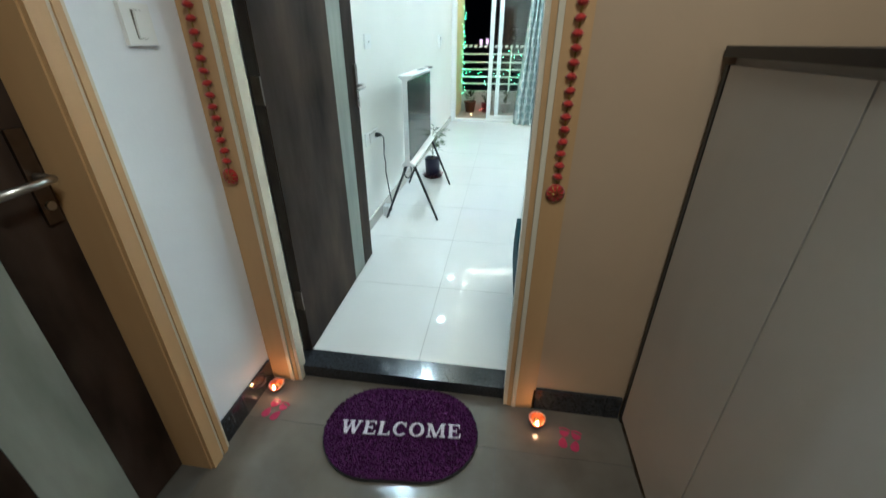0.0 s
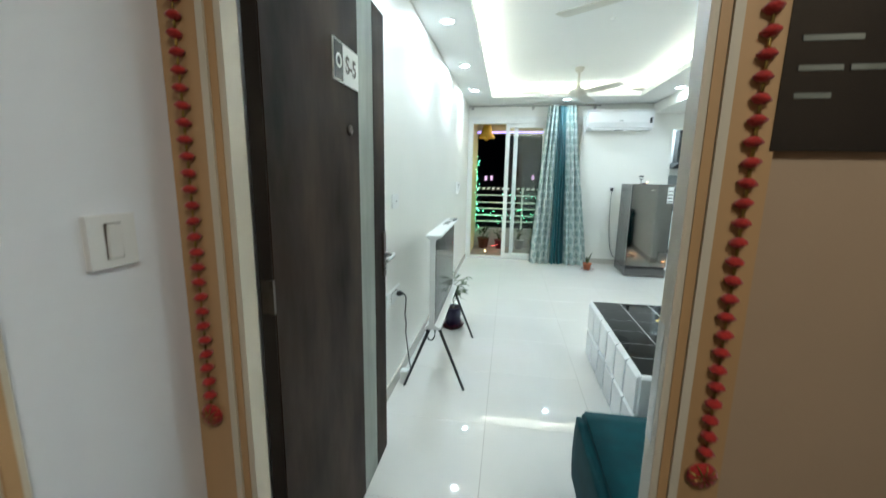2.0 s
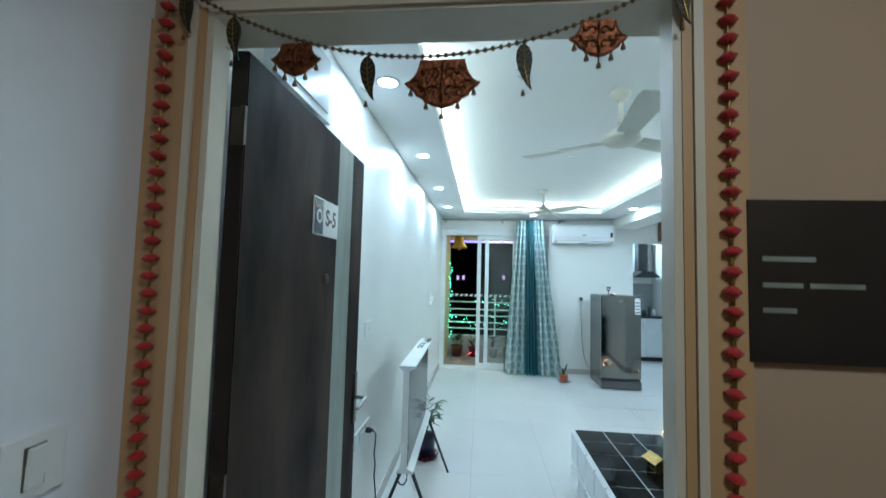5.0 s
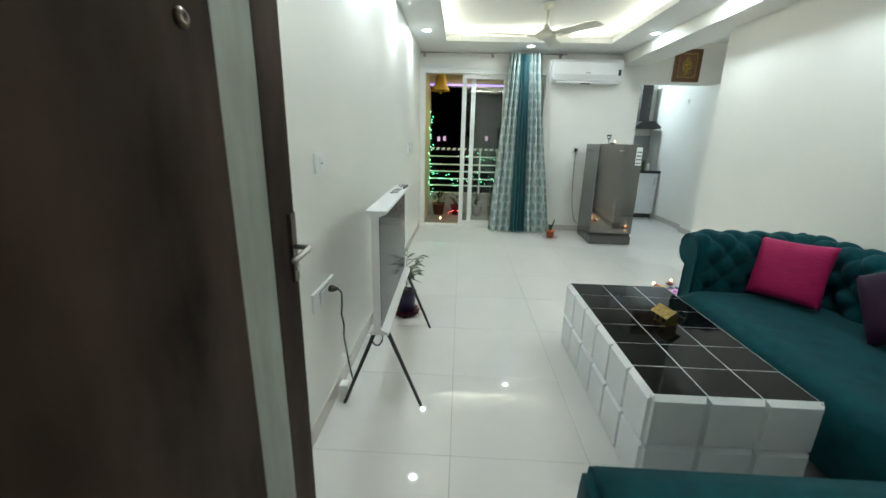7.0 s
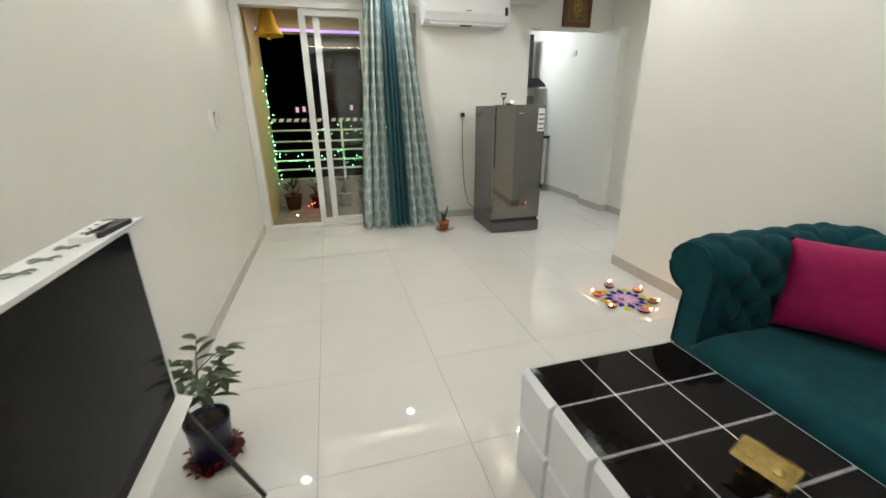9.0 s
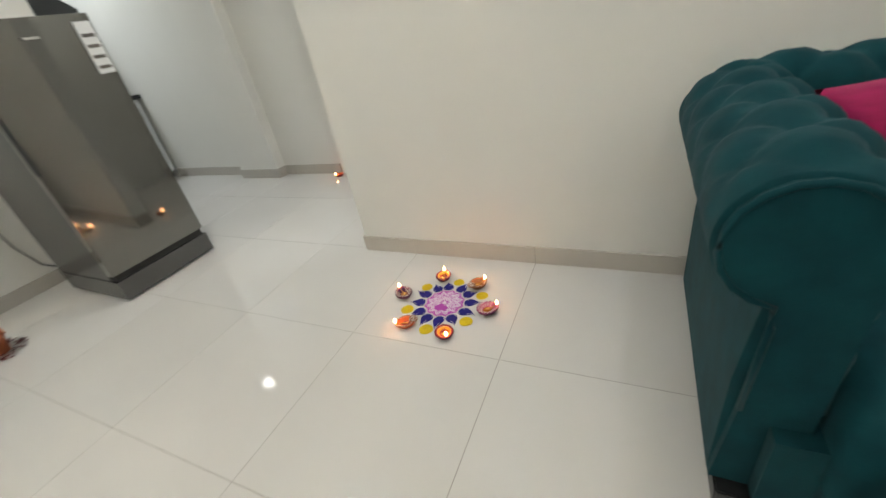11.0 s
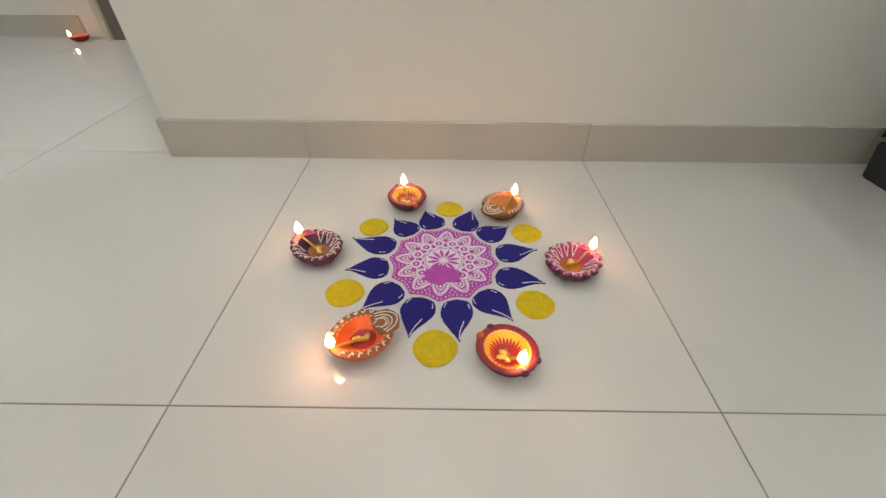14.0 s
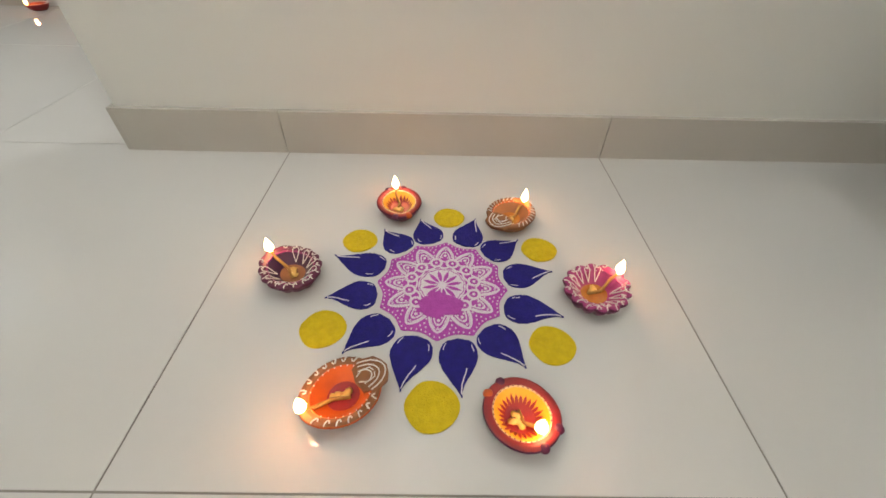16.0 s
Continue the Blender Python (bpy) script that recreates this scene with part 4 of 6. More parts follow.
# ---- clay lamps ----
def diya(label, at, rz, outer, lip, ring, wall, floor_, r=0.036, long=1.2, tail=0.0, scallop=0.0, strokes="u", stroke=None, teeth=0, petals=0, knobs=False, fan=False, flame_at=0.88, group="lamps round the rangoli", lit=0.085):
    """A pinched clay lamp with its spout along +x: bowl, broad lip, inner ring, painted wall and floor, wick, flame."""
    ob = thing("clay_lamp", label, "oil lamp", at, rz, group=group)
    stroke = stroke or M_WHPAINT
    h = 0.45 * r + 0.007
    rnd = random.Random(int(at[0] * 1000))

    def shape(a, rr, z=0.0):
        c, b, q = max(0.0, math.cos(a)), max(0.0, -math.cos(a)), min(1, rr / (0.8 * r))
        return 1 + (long - 1) * c ** 5 * q + tail * b ** 10 * q - 0.05 * math.sin(a) ** 4 * q + scallop * (abs(math.cos(7 * a)) - 0.5) * q ** 3

    def wall_z(u):
        """Height of the inside at u radii."""
        return h * (0.44 + 0.50 * min(1.0, max(0.0, (u - 0.42) / 0.34)) ** 1.25)

    def spot(u, a, lift=0.0005):
        q = shape(a, u * r)
        z = wall_z(u) if u < 0.77 else h * (0.95 + 0.10 * math.sin(math.pi * min(1, (u - 0.77) / 0.30)))
        return (q * u * r * math.cos(a), q * u * r * math.sin(a), z + lift)
    part("bowl", lathe([(0, 0), (0.52 * r, 0), (0.62 * r, 0.06 * h), (0.84 * r, 0.34 * h), (1.0 * r, 0.74 * h), (1.06 * r, 0.93 * h), (1.03 * r, 1.01 * h)], 84, wob=shape, caps=False), outer, ob, smooth=True)
    part("lip", lathe([(1.03 * r, 1.01 * h), (0.98 * r, 1.045 * h), (0.92 * r, 1.05 * h), (0.85 * r, 1.02 * h), (0.80 * r, 0.975 * h)], 84, wob=shape, caps=False), lip, ob, "broad painted lip", smooth=True)
    part("rim_line", lathe([(0.80 * r, 0.975 * h), (0.78 * r, 0.985 * h), (0.755 * r, 0.955 * h), (0.75 * r, 0.93 * h)], 84, wob=shape, caps=False), ring, ob, "painted line round the inside", smooth=True)
    part("inside", lathe([(u * r, wall_z(u)) for u in (0.75, 0.70, 0.64, 0.58, 0.52, 0.46, 0.43)], 84, wob=shape, caps=False), wall, ob, "painted inner wall", smooth=True)
    part("bottom", lathe([(0.435 * r, wall_z(0.435) + 0.0003), (0.36 * r, 0.425 * h), (0.2 * r, 0.40 * h), (0.0, 0.395 * h)], 60, wob=shape, caps=False), floor_, ob, "dark oily bottom", smooth=True)
    if teeth:
        bm = bmesh.new()
        for k in range(teeth):
            a, d, tip = 2 * math.pi * k / teeth, math.pi / teeth * 1.02, rnd.uniform(0.60, 0.70)
            bm.faces.new([bm.verts.new(spot(u, a + q * d, 0.0004)) for u, q in ((0.42, -1), (0.42, 1), (0.53, 0.75), (tip, 0.1), (0.53, -0.75))])
        tagged(part("painted_border", bm, floor_, ob), "jagged painted flames round the bottom", kind="stuff")
    marks = bmesh.new()
    n = {"u": 20, "dash": 30, "speck": 34}[strokes]
    for k in range(n):
        a = 2 * math.pi * (k + 0.5) / n
        if math.cos(a) > 0.90 or (fan and math.cos(a) < -0.72):
            continue
        j = rnd.uniform(0.85, 1.15)
        if strokes == "u":
            pts = [spot(u, a + w * 0.5) for u, w in ((1.02, -0.13), (0.95, -0.12), (0.875, -0.05), (0.875, 0.05), (0.94, 0.11))]
            tube(pts, 0.00085 * j, 5, marks)
        elif strokes == "dash":
            tube([spot(1.03, a), spot(0.95, a + 0.03), spot(0.84, a + 0.10)], 0.0008 * j, 5, marks)
        else:
            tube([spot(0.775, a, 0.0006), spot(0.772, a + 0.05 * j, 0.0006)], 0.0006, 4, marks)
    if strokes != "speck":
        for k in range(26):
            a = 2 * math.pi * k / 26
            if math.cos(a) < 0.9:
                x, y, z = spot(0.775, a, 0.0)
                lathe([(0.0009, 0), (0.0007, 0.0007), (0, 0.0009)], 6, (x, y, z), bm=marks)
    tagged(part("painted_pattern", marks, stroke, ob), "small painted strokes along the lip", kind="stuff")
    if petals:
        bm = bmesh.new()
        for k in range(petals):
            a = 2 * math.pi * (k + 0.5) / petals
            if math.cos(a) > 0.86:
                continue
            tube([spot(0.50 + 0.42 * math.sin(math.pi * i / 10), a + 0.52 * math.pi / petals * math.sin(2 * math.pi * i / 10 - math.pi) * (1 if i < 5 else 1)) for i in range(11)], 0.0007, 5, bm)
        tagged(part("painted_petals", bm, stroke, ob), "white petal outlines painted inside", kind="stuff")
    if knobs:
        for a, q in ((math.pi - 0.30, 1.0), (math.pi + 0.22, 0.85), (0.34, 0.75), (-0.34, 0.75)):
            x, y, z = spot(0.99, a, 0.0)
            part("knob", lathe([(0, -0.0055), (0.0045, -0.004), (0.0054, -0.001), (0.0040, 0.0018), (0, 0.0026)], 12, (x, y, z - 0.001)), outer if q > 0.9 or q < 0.8 else M_CLAYO, ob, "moulded knob on the rim", smooth=True)
    if fan:
        x0 = spot(0.78, math.pi, 0.0)[0]
        z0 = h * 1.055
        out = [(x0 + 0.012, 0.014), (x0 - 0.002, 0.019), (x0 - 0.013, 0.016), (x0 - 0.018, 0.008), (x0 - 0.0205, 0.0), (x0 - 0.018, -0.008), (x0 - 0.013, -0.016), (x0 - 0.002, -0.019), (x0 + 0.012, -0.014), (x0 + 0.015, 0.0)]
        f = part("fan", prism(out, 0.004, at=(0, 0, z0 - 0.0035)), lip, ob, "fan-shaped back of the lip", bevel=0.0012)
        bm = bmesh.new()
        for q in (0.45, 0.72, 0.95):
            tube([(x0 + 0.010 - q * 0.029 * math.cos(b), q * 0.0175 * math.sin(b) * 1.05, z0 + 0.0009 + 0.0004 * math.sin(6 * b)) for b in [math.radians(-80 + 16 * i) for i in range(11)]], 0.0008, 5, bm)
        for sy in (-1, 1):
            tube([(x0 + 0.012, sy * 0.003, z0 + 0.0009), (x0 + 0.004, sy * 0.0075, z0 + 0.001), (x0 - 0.004, sy * 0.006, z0 + 0.001), (x0 - 0.006, sy * 0.001, z0 + 0.001)], 0.0007, 5, bm)
        tagged(part("painted_lines", bm, stroke, f), "white curved lines on the fan", kind="stuff")
    fx = r * long * flame_at
    zf = (1.03 if flame_at > 0.7 else 0.72) * h
    part("wick", tube([(-0.15 * r, 0.005, 0.43 * h), (0.25 * fx, -0.002, 0.50 * h), (0.72 * fx, 0.001, 0.5 * (zf + 0.52 * h) + 0.002), (fx, 0, zf), (fx + 0.001, 0, zf + 0.004)], 0.0021, 7), M_WICK, ob, "oily cotton wick", smooth=True)
    for k in range(3):
        a, q = rnd.uniform(0, 6.28), rnd.uniform(0.05, 0.26)
        part("wick_tuft", lathe([(0, 0), (0.0042, 0.0004), (0.0050, 0.0016), (0.0028, 0.0030), (0, 0.0034)], 12, (q * r * math.cos(a), q * r * math.sin(a), 0.405 * h), wob=lambda a, rr, z: 1 + 0.35 * math.sin(2 * a + k) + 0.15 * math.sin(5 * a)), M_TUFT, ob, "pale tuft of cotton in the oil", smooth=True)
    part("flame", lathe([(0, 0), (0.0032, 0.002), (0.0056, 0.0065), (0.0053, 0.011), (0.0032, 0.017), (0.0014, 0.0215), (0, 0.0245)], 14, (fx, 0, zf), wob=lambda a, rr, z: 1 + 0.05 * math.sin(2 * a)), M_FLAME, ob, "small burning flame", smooth=True)
    fp = ob.matrix_world @ Vector((fx, 0, zf + 0.018))
    if lit:
        lamp("flame_lamp", "POINT", tuple(fp), lit, (1.0, 0.36, 0.20), 0.006)
    return ob


RC = (2.667, 3.857)
diya("small red clay lamp with a yellow inside, lit, by the rangoli", (2.823, 3.925, 0), 14, M_CLAYM, M_CLAYR, M_CREAMP, M_YELPAINT, M_CLAYR, 0.0345, 1.10, 0.14, strokes="speck", stroke=M_CLAYM, teeth=22, knobs=True, lit=0.10)
diya("brown clay lamp with a broad rim of white strokes, lit", (2.799, 3.754, 0), -42, M_CLAYB, M_CLAYB, M_CLAYO, M_CLAYB, M_WAX, 0.0355, 1.12, 0.05, strokes="dash", fan=True, lit=0.09)
diya("pink clay lamp with scalloped petals outlined in white, lit", (2.649, 3.666, 0), -56, M_CLAYM, M_CLAYP, M_CLAYP, M_CLAYP, M_WAX, 0.0375, 1.14, 0.0, 0.13, strokes="u", petals=14, flame_at=0.95, lit=0.11)
diya("large red clay lamp with a yellow painted inside, lit", (2.490, 3.781, 0), -134, M_CLAYM, M_CLAYR, M_CREAMP, M_YELPAINT, M_CLAYR, 0.0352, 1.02, 0.02, strokes="speck", stroke=M_CLAYM, teeth=26, knobs=True, flame_at=0.60)
diya("large orange clay lamp with white strokes and a fan, lit", (2.510, 3.954, 0), 124, M_CLAYO, M_CLAYB, M_CLAYO, M_CLAYO, M_CLAYR, 0.0360, 1.14, 0.03, strokes="u", fan=True, flame_at=0.96, lit=0.14)
diya("maroon clay lamp with white strokes on a scalloped rim, lit", (2.676, 4.051, 0), 52, M_CLAYM, M_CLAYM, M_CLAYP, M_CLAYV, M_CLAYB, 0.0365, 1.24, 0.06, 0.06, strokes="u", petals=11, flame_at=0.95)
SMALL = dict(r=0.032, long=1.2, strokes="dash")
diya("small clay lamp burning at the corridor wall", (0.055, 0.398, HF), -75, M_CLAYB, M_CLAYR, M_CLAYO, M_CLAYO, M_CLAYB, group="lamps at the doorway", lit=0.14, **SMALL)
diya("small clay lamp burning beside the doorway", (1.101, 0.385, HF), -95, M_CLAYR, M_CLAYO, M_CLAYR, M_CLAYO, M_CLAYB, group="lamps at the doorway", lit=0.14, **SMALL)
diya("small clay lamp burning in the passage by a door frame", (4.05, 5.40, 0), 150, M_CLAYR, M_CLAYO, M_CLAYR, M_CLAYO, M_CLAYB, group="lamps in the flat", lit=0.1, **SMALL)
diya("small clay lamp burning in the passage behind the wall end", (3.25, 4.41, 0), 60, M_CLAYB, M_CLAYR, M_CLAYO, M_CLAYO, M_CLAYB, group="lamps in the flat", lit=0.1, **SMALL)
diya("clay lamp burning on the balcony floor", (0.30, 6.98, -0.02), -90, M_CLAYB, M_CLAYO, M_CLAYR, M_CLAYO, M_CLAYB, group="lamps in the flat", lit=0.15, **SMALL)
diya("small dark lamp burning on top of the fridge", (2.53, 5.66, 1.2855), -60, M_CLAYV, M_CLAYB, M_CLAYB, M_CLAYB, M_CLAYB, 0.034, 1.3, strokes="dash", stroke=M_CLAYB, group="lamps in the flat", lit=0.0)

# ---- rangoli ----
def rangoli():
    ob = thing("rangoli", "round powder rangoli with purple lotus, blue petals and yellow dots", "rangoli", (RC[0], RC[1], 0.0))
    R, A0 = 0.0800, math.radians(-4)
    n = 240

    def edge(a):
        return R * (0.965 + 0.10 * (1 - abs(math.sin(6 * (a - A0)))))

    def polar(r, a):
        return (r * math.cos(a), r * math.sin(a))
    part("disc", prism([polar(edge(2 * math.pi * i / n), 2 * math.pi * i / n) for i in range(n)], 0.0010, at=(0, 0, 0.0004)), M_MAGP, ob, "magenta powder disc with pointed edge")
    lace = bmesh.new()
    level = itertools.count()

    def top():
        return 0.0019 + 0.0000012 * next(level)

    def arc(fn, w, steps=12):
        strip([fn(i / steps) for i in range(steps + 1)], w, 0.0013, top(), lace)

    def dot(r, a, q):
        x, y = polar(r, a)
        z = top()
        lathe([(q, 0.0013), (q, z), (0, z)], 8, (x, y, 0), bm=lace)
    h = math.pi / 12
    for k in range(12):
        c = A0 + 2 * h * k
        for j in range(7):
            a = c + h * 2 * (j + 0.5) / 7
            dot(edge(a) - 0.0030, a, 0.00105)
        arc(lambda u: polar(R * (0.60 + 0.325 * (1 - abs(2 * u - 1) ** 1.4) ** 0.85), c + h * (2 * u - 1) * 0.95), 0.0029)
        arc(lambda u: polar(R * (0.66 + 0.21 * math.sin(math.pi * u)), c + h * (2 * u - 1) * 0.68), 0.0009)
        arc(lambda u: polar(R * (0.63 + 0.165 * math.sin(math.pi * u)), c + h * (2 * u - 1) * 0.52), 0.0017)
        dot(R * 0.705, c, 0.0022)
        dot(R * 0.845, c, 0.0010)
        dot(R * 0.775, c, 0.0012)
        for q in (-1, 1):
            dot(R * 0.655, c + q * h * 0.28, 0.0012)
            dot(R * 0.86, c + h + q * h * 0.20, 0.0011)
        dot(R * 0.80, c + h, 0.0012)
        dot(R * 0.715, c + h, 0.0013)
        m = polar(R * 0.535, c + h)
        arc(lambda u: (m[0] + R * 0.092 * math.cos(6.2832 * u), m[1] + R * 0.092 * math.sin(6.2832 * u)), 0.0034, 16)
        dot(R * 0.535, c + h, 0.0020)
        arc(lambda u: polar(R * (0.455 - 0.05 * math.sin(math.pi * u)), c + h * (2 * u - 1)), 0.0024, 8)
        arc(lambda u: polar(R * (0.60 - 0.05 * math.sin(math.pi * u)), c + h * (2 * u - 1) * 0.45), 0.0020, 6)
    z = top()
    prism([polar(R * 0.385, 6.2832 * i / 60) for i in range(60)], z - 0.0013, at=(0, 0, 0.0013), bm=lace)
    part("lace_pattern", lace, M_WHITEP, ob, "white stencilled lotus lace")
    star = bmesh.new()
    for k in range(12):
        c = A0 + h + 2 * h * k
        lens = [(R * (0.07 + 0.26 * u), q * 0.0026 * math.sin(math.pi * u) ** 0.8) for q, us in ((1, (0, 0.25, 0.5, 0.75, 1.0)), (-1, (0.75, 0.5, 0.25))) for u in us]
        prism([(x * math.cos(c) - y * math.sin(c), x * math.sin(c) + y * math.cos(c)) for x, y in lens], 0.0005, at=(0, 0, 0.0020), bm=star)
        strip([polar(R * (0.345 + 0.02 * math.sin(math.pi * i / 6)), c + h * (i / 3 - 1)) for i in range(7)], 0.0010, 0.0020, 0.00245 + 0.000002 * k, star)
    part("star", star, M_MAGP, ob, "magenta star in the middle of the lace")
    smear = [(-0.033 + 0.019 * math.cos(a) * (1 + 0.14 * math.sin(3 * a + 0.5) + 0.05 * math.sin(7 * a) + 0.03 * math.sin(11 * a)), 0.001 + 0.028 * math.sin(a) * (1 + 0.05 * math.cos(5 * a))) for a in [2 * math.pi * i / 48 for i in range(48)]]
    part("smudge", prism(smear, 0.0012, at=(0, 0, 0.0016)), M_MAGP, ob, "smudged magenta patch")
    rnd = random.Random(9)
    # where each petal begins and ends: angles from the middle, and the reach of its tip
    for a_base, a_tip, reach, bend in ((10, 14, 0.142, 0.05), (-22, -20, 0.150, 0.03), (-46, -50, 0.145, -0.10), (-79, -79, 0.152, 0.06), (-113, -108, 0.156, 0.16), (-143, -142, 0.150, 0.10),
                                       (-167, -172, 0.154, -0.10), (160, 164, 0.153, -0.10), (132, 133, 0.151, -0.12), (101, 99, 0.149, -0.10), (69, 70, 0.160, 0.12), (38, 38, 0.142, 0.10)):
        p0, p1 = Vector(polar(R * 1.045, math.radians(a_base))), Vector(polar(reach, math.radians(a_tip)))
        d = p1 - p0
        L, w = d.length, rnd.uniform(0.0215, 0.0235)
        m = Matrix.Translation((p0.x, p0.y, 0)) @ Matrix.Rotation(math.atan2(d.y, d.x), 4, "Z")
        out = []
        for q in (1, -1):
            side = []
            for i in range(25):
                u = i / 24
                wid = w * max(0, math.sin(math.pi * u ** 0.62)) ** (0.62 if u < 0.33 else 1.35) + rnd.uniform(-0.0004, 0.0004)
                side.append((u * L, q * max(0.0008, wid) + bend * L * (u ** 2 - u ** 4) * 1.3))
            out += side if q == 1 else side[::-1]
        pet = part("petal", turned(prism(out, 0.0016, at=(0, 0, 0.0004)), m), M_BLUEP, ob, "blue powder petal")
        bm = bmesh.new()
        mid = [((p[0] + q[0]) / 2, (p[1] + q[1]) / 2) for p, q in zip(out[:25], out[:24:-1])]
        for edge_, lo, hi, tt, wd in ((out[:25], 3, 7, 0.80, 0.0012), (out[:25] if bend < 0 else out[:24:-1], 13, 24, 0.55, 0.0014), (out[:24:-1], 2, 6, 0.84, 0.0010)):
            strip([(c[0] + (e[0] - c[0]) * tt, c[1] + (e[1] - c[1]) * tt) for c, e in list(zip(mid, edge_))[lo:hi]], wd, 0.0019, 0.0023, bm)
        tagged(part("outline", turned(bm, m), M_WHITEP, pet, "thin white outline"), kind="stuff")
    for (dx, dy), rr in zip(((2.810, 3.847), (2.740, 3.718), (2.579, 3.730), (2.505, 3.866), (2.597, 3.996), (2.753, 3.977)), (0.0235, 0.0250, 0.0262, 0.0275, 0.0268, 0.0245)):
        out = [(dx - RC[0] + rr * (1 + 0.03 * math.sin(3 * a)) * math.cos(a), dy - RC[1] + rr * (1 + 0.03 * math.cos(4 * a)) * math.sin(a)) for a in [2 * math.pi * i / 32 for i in range(32)]]
        d = part("dot", prism(out, 0.0012, at=(0, 0, 0.0004)), M_YELP, ob, "yellow powder dot")
        bm = bmesh.new()
        for q in (0.32, 0.62, 0.9):
            strip([(dx - RC[0] + rr * q * math.cos(0.2618 * i), dy - RC[1] + rr * q * math.sin(0.2618 * i)) for i in range(25)], 0.0011, 0.0016, 0.0020, bm)
        part("swirl", bm, M_YELP, d)
    return ob


rangoli()

fp = thing("footprints", "pink powder footprints beside the lamp on the corridor floor", "footprints", (0.105, 0.300, HF), -14, group="footprints at the door")
for sx, a in ((-0.021, 6), (0.021, -6)):
    heel = [(0.0145 * math.cos(t) * (1 - 0.35 * math.sin(t)), 0.022 * math.sin(t)) for t in [2 * math.pi * i / 24 for i in range(24)]]
    part("heel", turned(prism(heel, 0.001, at=(0, 0, 0.0005)), pose(sx, -0.030, 0, 0, 0, a)), M_FOOT, fp)
    ball = [(0.0170 * math.cos(t), 0.0125 * math.sin(t) + 0.003 * math.cos(2 * t)) for t in [2 * math.pi * i / 24 for i in range(24)]]
    part("ball", turned(prism(ball, 0.001, at=(0, 0, 0.0005)), pose(sx, 0.012, 0, 0, 0, a)), M_FOOT, fp)
    for k in range(5):
        part("toe", lathe([(0.0040, 0.0005), (0.0040, 0.0015), (0, 0.0015)], 8, (sx + (k - 2) * 0.0075, 0.033 - 0.0014 * (k - 2) ** 2, 0)), M_FOOT, fp)
copy_thing(fp, pose(1.215, 0.335, HF, 0, 0, -12))

# ---- television ----
def television():
    ob = thing("television", "white framed television on four dark splayed legs", "television", (0.2485, 2.480, 0), 1.2)
    hl, d, zb, zt_ = 0.481, 0.0475, 0.429, 1.014
    prof = [(-d, zt_), (d, zt_), (d, zt_ - 0.010), (0.012, zt_ - 0.028), (0.012, zb + 0.028), (d, zb + 0.010), (d, zb), (-d, zb), (-d, zb + 0.010), (-0.022, zb + 0.03), (-0.022, zt_ - 0.03), (-d, zt_ - 0.010)]
    bm = bmesh.new()
    ends = []
    for y in (-hl, hl):
        ends.append([bm.verts.new((x, y, z)) for x, z in prof])
    for i in range(len(prof)):
        j = (i + 1) % len(prof)
        bm.faces.new((ends[0][i], ends[0][j], ends[1][j], ends[1][i]))
    bm.faces.new(ends[0])
    bm.faces.new(ends[1][::-1])
    part("shell", bm, M_TVWHITE, ob, "white shell with flared top and bottom", bevel=0.002)
    ya, yb, za, zc, q = -hl + 0.006, hl - 0.020, zb + 0.031, zt_ - 0.031, 0.014
    corners = ((yb - q, zc - q, 0), (ya + q, zc - q, 90), (ya + q, za + q, 180), (yb - q, za + q, 270))
    part("screen", prism([(y + q * math.cos(math.radians(a + 15 * i)), z + q * math.sin(math.radians(a + 15 * i))) for y, z, a in corners for i in range(7)], 0.0018, "x", (0.012, 0, 0)), M_SCREEN, ob, "dark glossy screen")
    for s in (-1, 1):
        for q in (-1, 1):
            y = 0.022 + s * 0.425
            part("leg", tube([(q * 0.022, y, zb), (q * 0.196, y + s * 0.004, 0.0)], 0.0105, 10, taper=0.8), M_BLACK, ob, smooth=True)
        part("leg_bracket", box(-0.04, 0.04, 0.022 + s * 0.425 - 0.012, 0.022 + s * 0.425 + 0.012, zb - 0.012, zb - 0.0005), M_BLACK, ob, bevel=0.002)
    return ob


television()
def remote(label, at, rz, w, l, material, keys):
    r = thing("remote_control", label, "remote control", at, rz)
    part("case", box(-w / 2, w / 2, -l / 2, l / 2, 0.0, 0.011), material, r, bevel=0.004, segs=3)
    part("end_window", box(-w / 2 + 0.004, w / 2 - 0.004, l / 2 - 0.014, l / 2 - 0.004, 0.0105, 0.0116), M_BLACK, r, "dark end window")
    for k in range(keys):
        part("button", lathe([(0.0042, 0.011), (0.0042, 0.0125), (0, 0.0125)], 8, (0.008 * (-1) ** k, -l / 2.6 + k * l / (keys + 3), 0)), M_GREYINK, r)


remote("slim white remote control lying on the television", (0.242, 2.83, 1.0142), 4, 0.040, 0.16, M_WHITE, 6)
remote("black remote control lying on the television", (0.262, 2.84, 1.0142), 176, 0.034, 0.13, M_BLACK, 5)
for k, yy in enumerate((2.71, 2.64, 2.57)):
    hb = thing("hairband", "thin grey twisted band lying on the television", "band", (0.244, yy, 1.0142), 14 * k, group="bands on the television")
    part("band", tube([(0.018 * math.cos(t) * (1 + 0.3 * math.sin(2 * t + k)), 0.007 * math.sin(t), 0.0035 + 0.002 * math.sin(3 * t)) for t in [0.35 * i for i in range(17)]], 0.0022, 6), M_STRIP, hb, smooth=True)

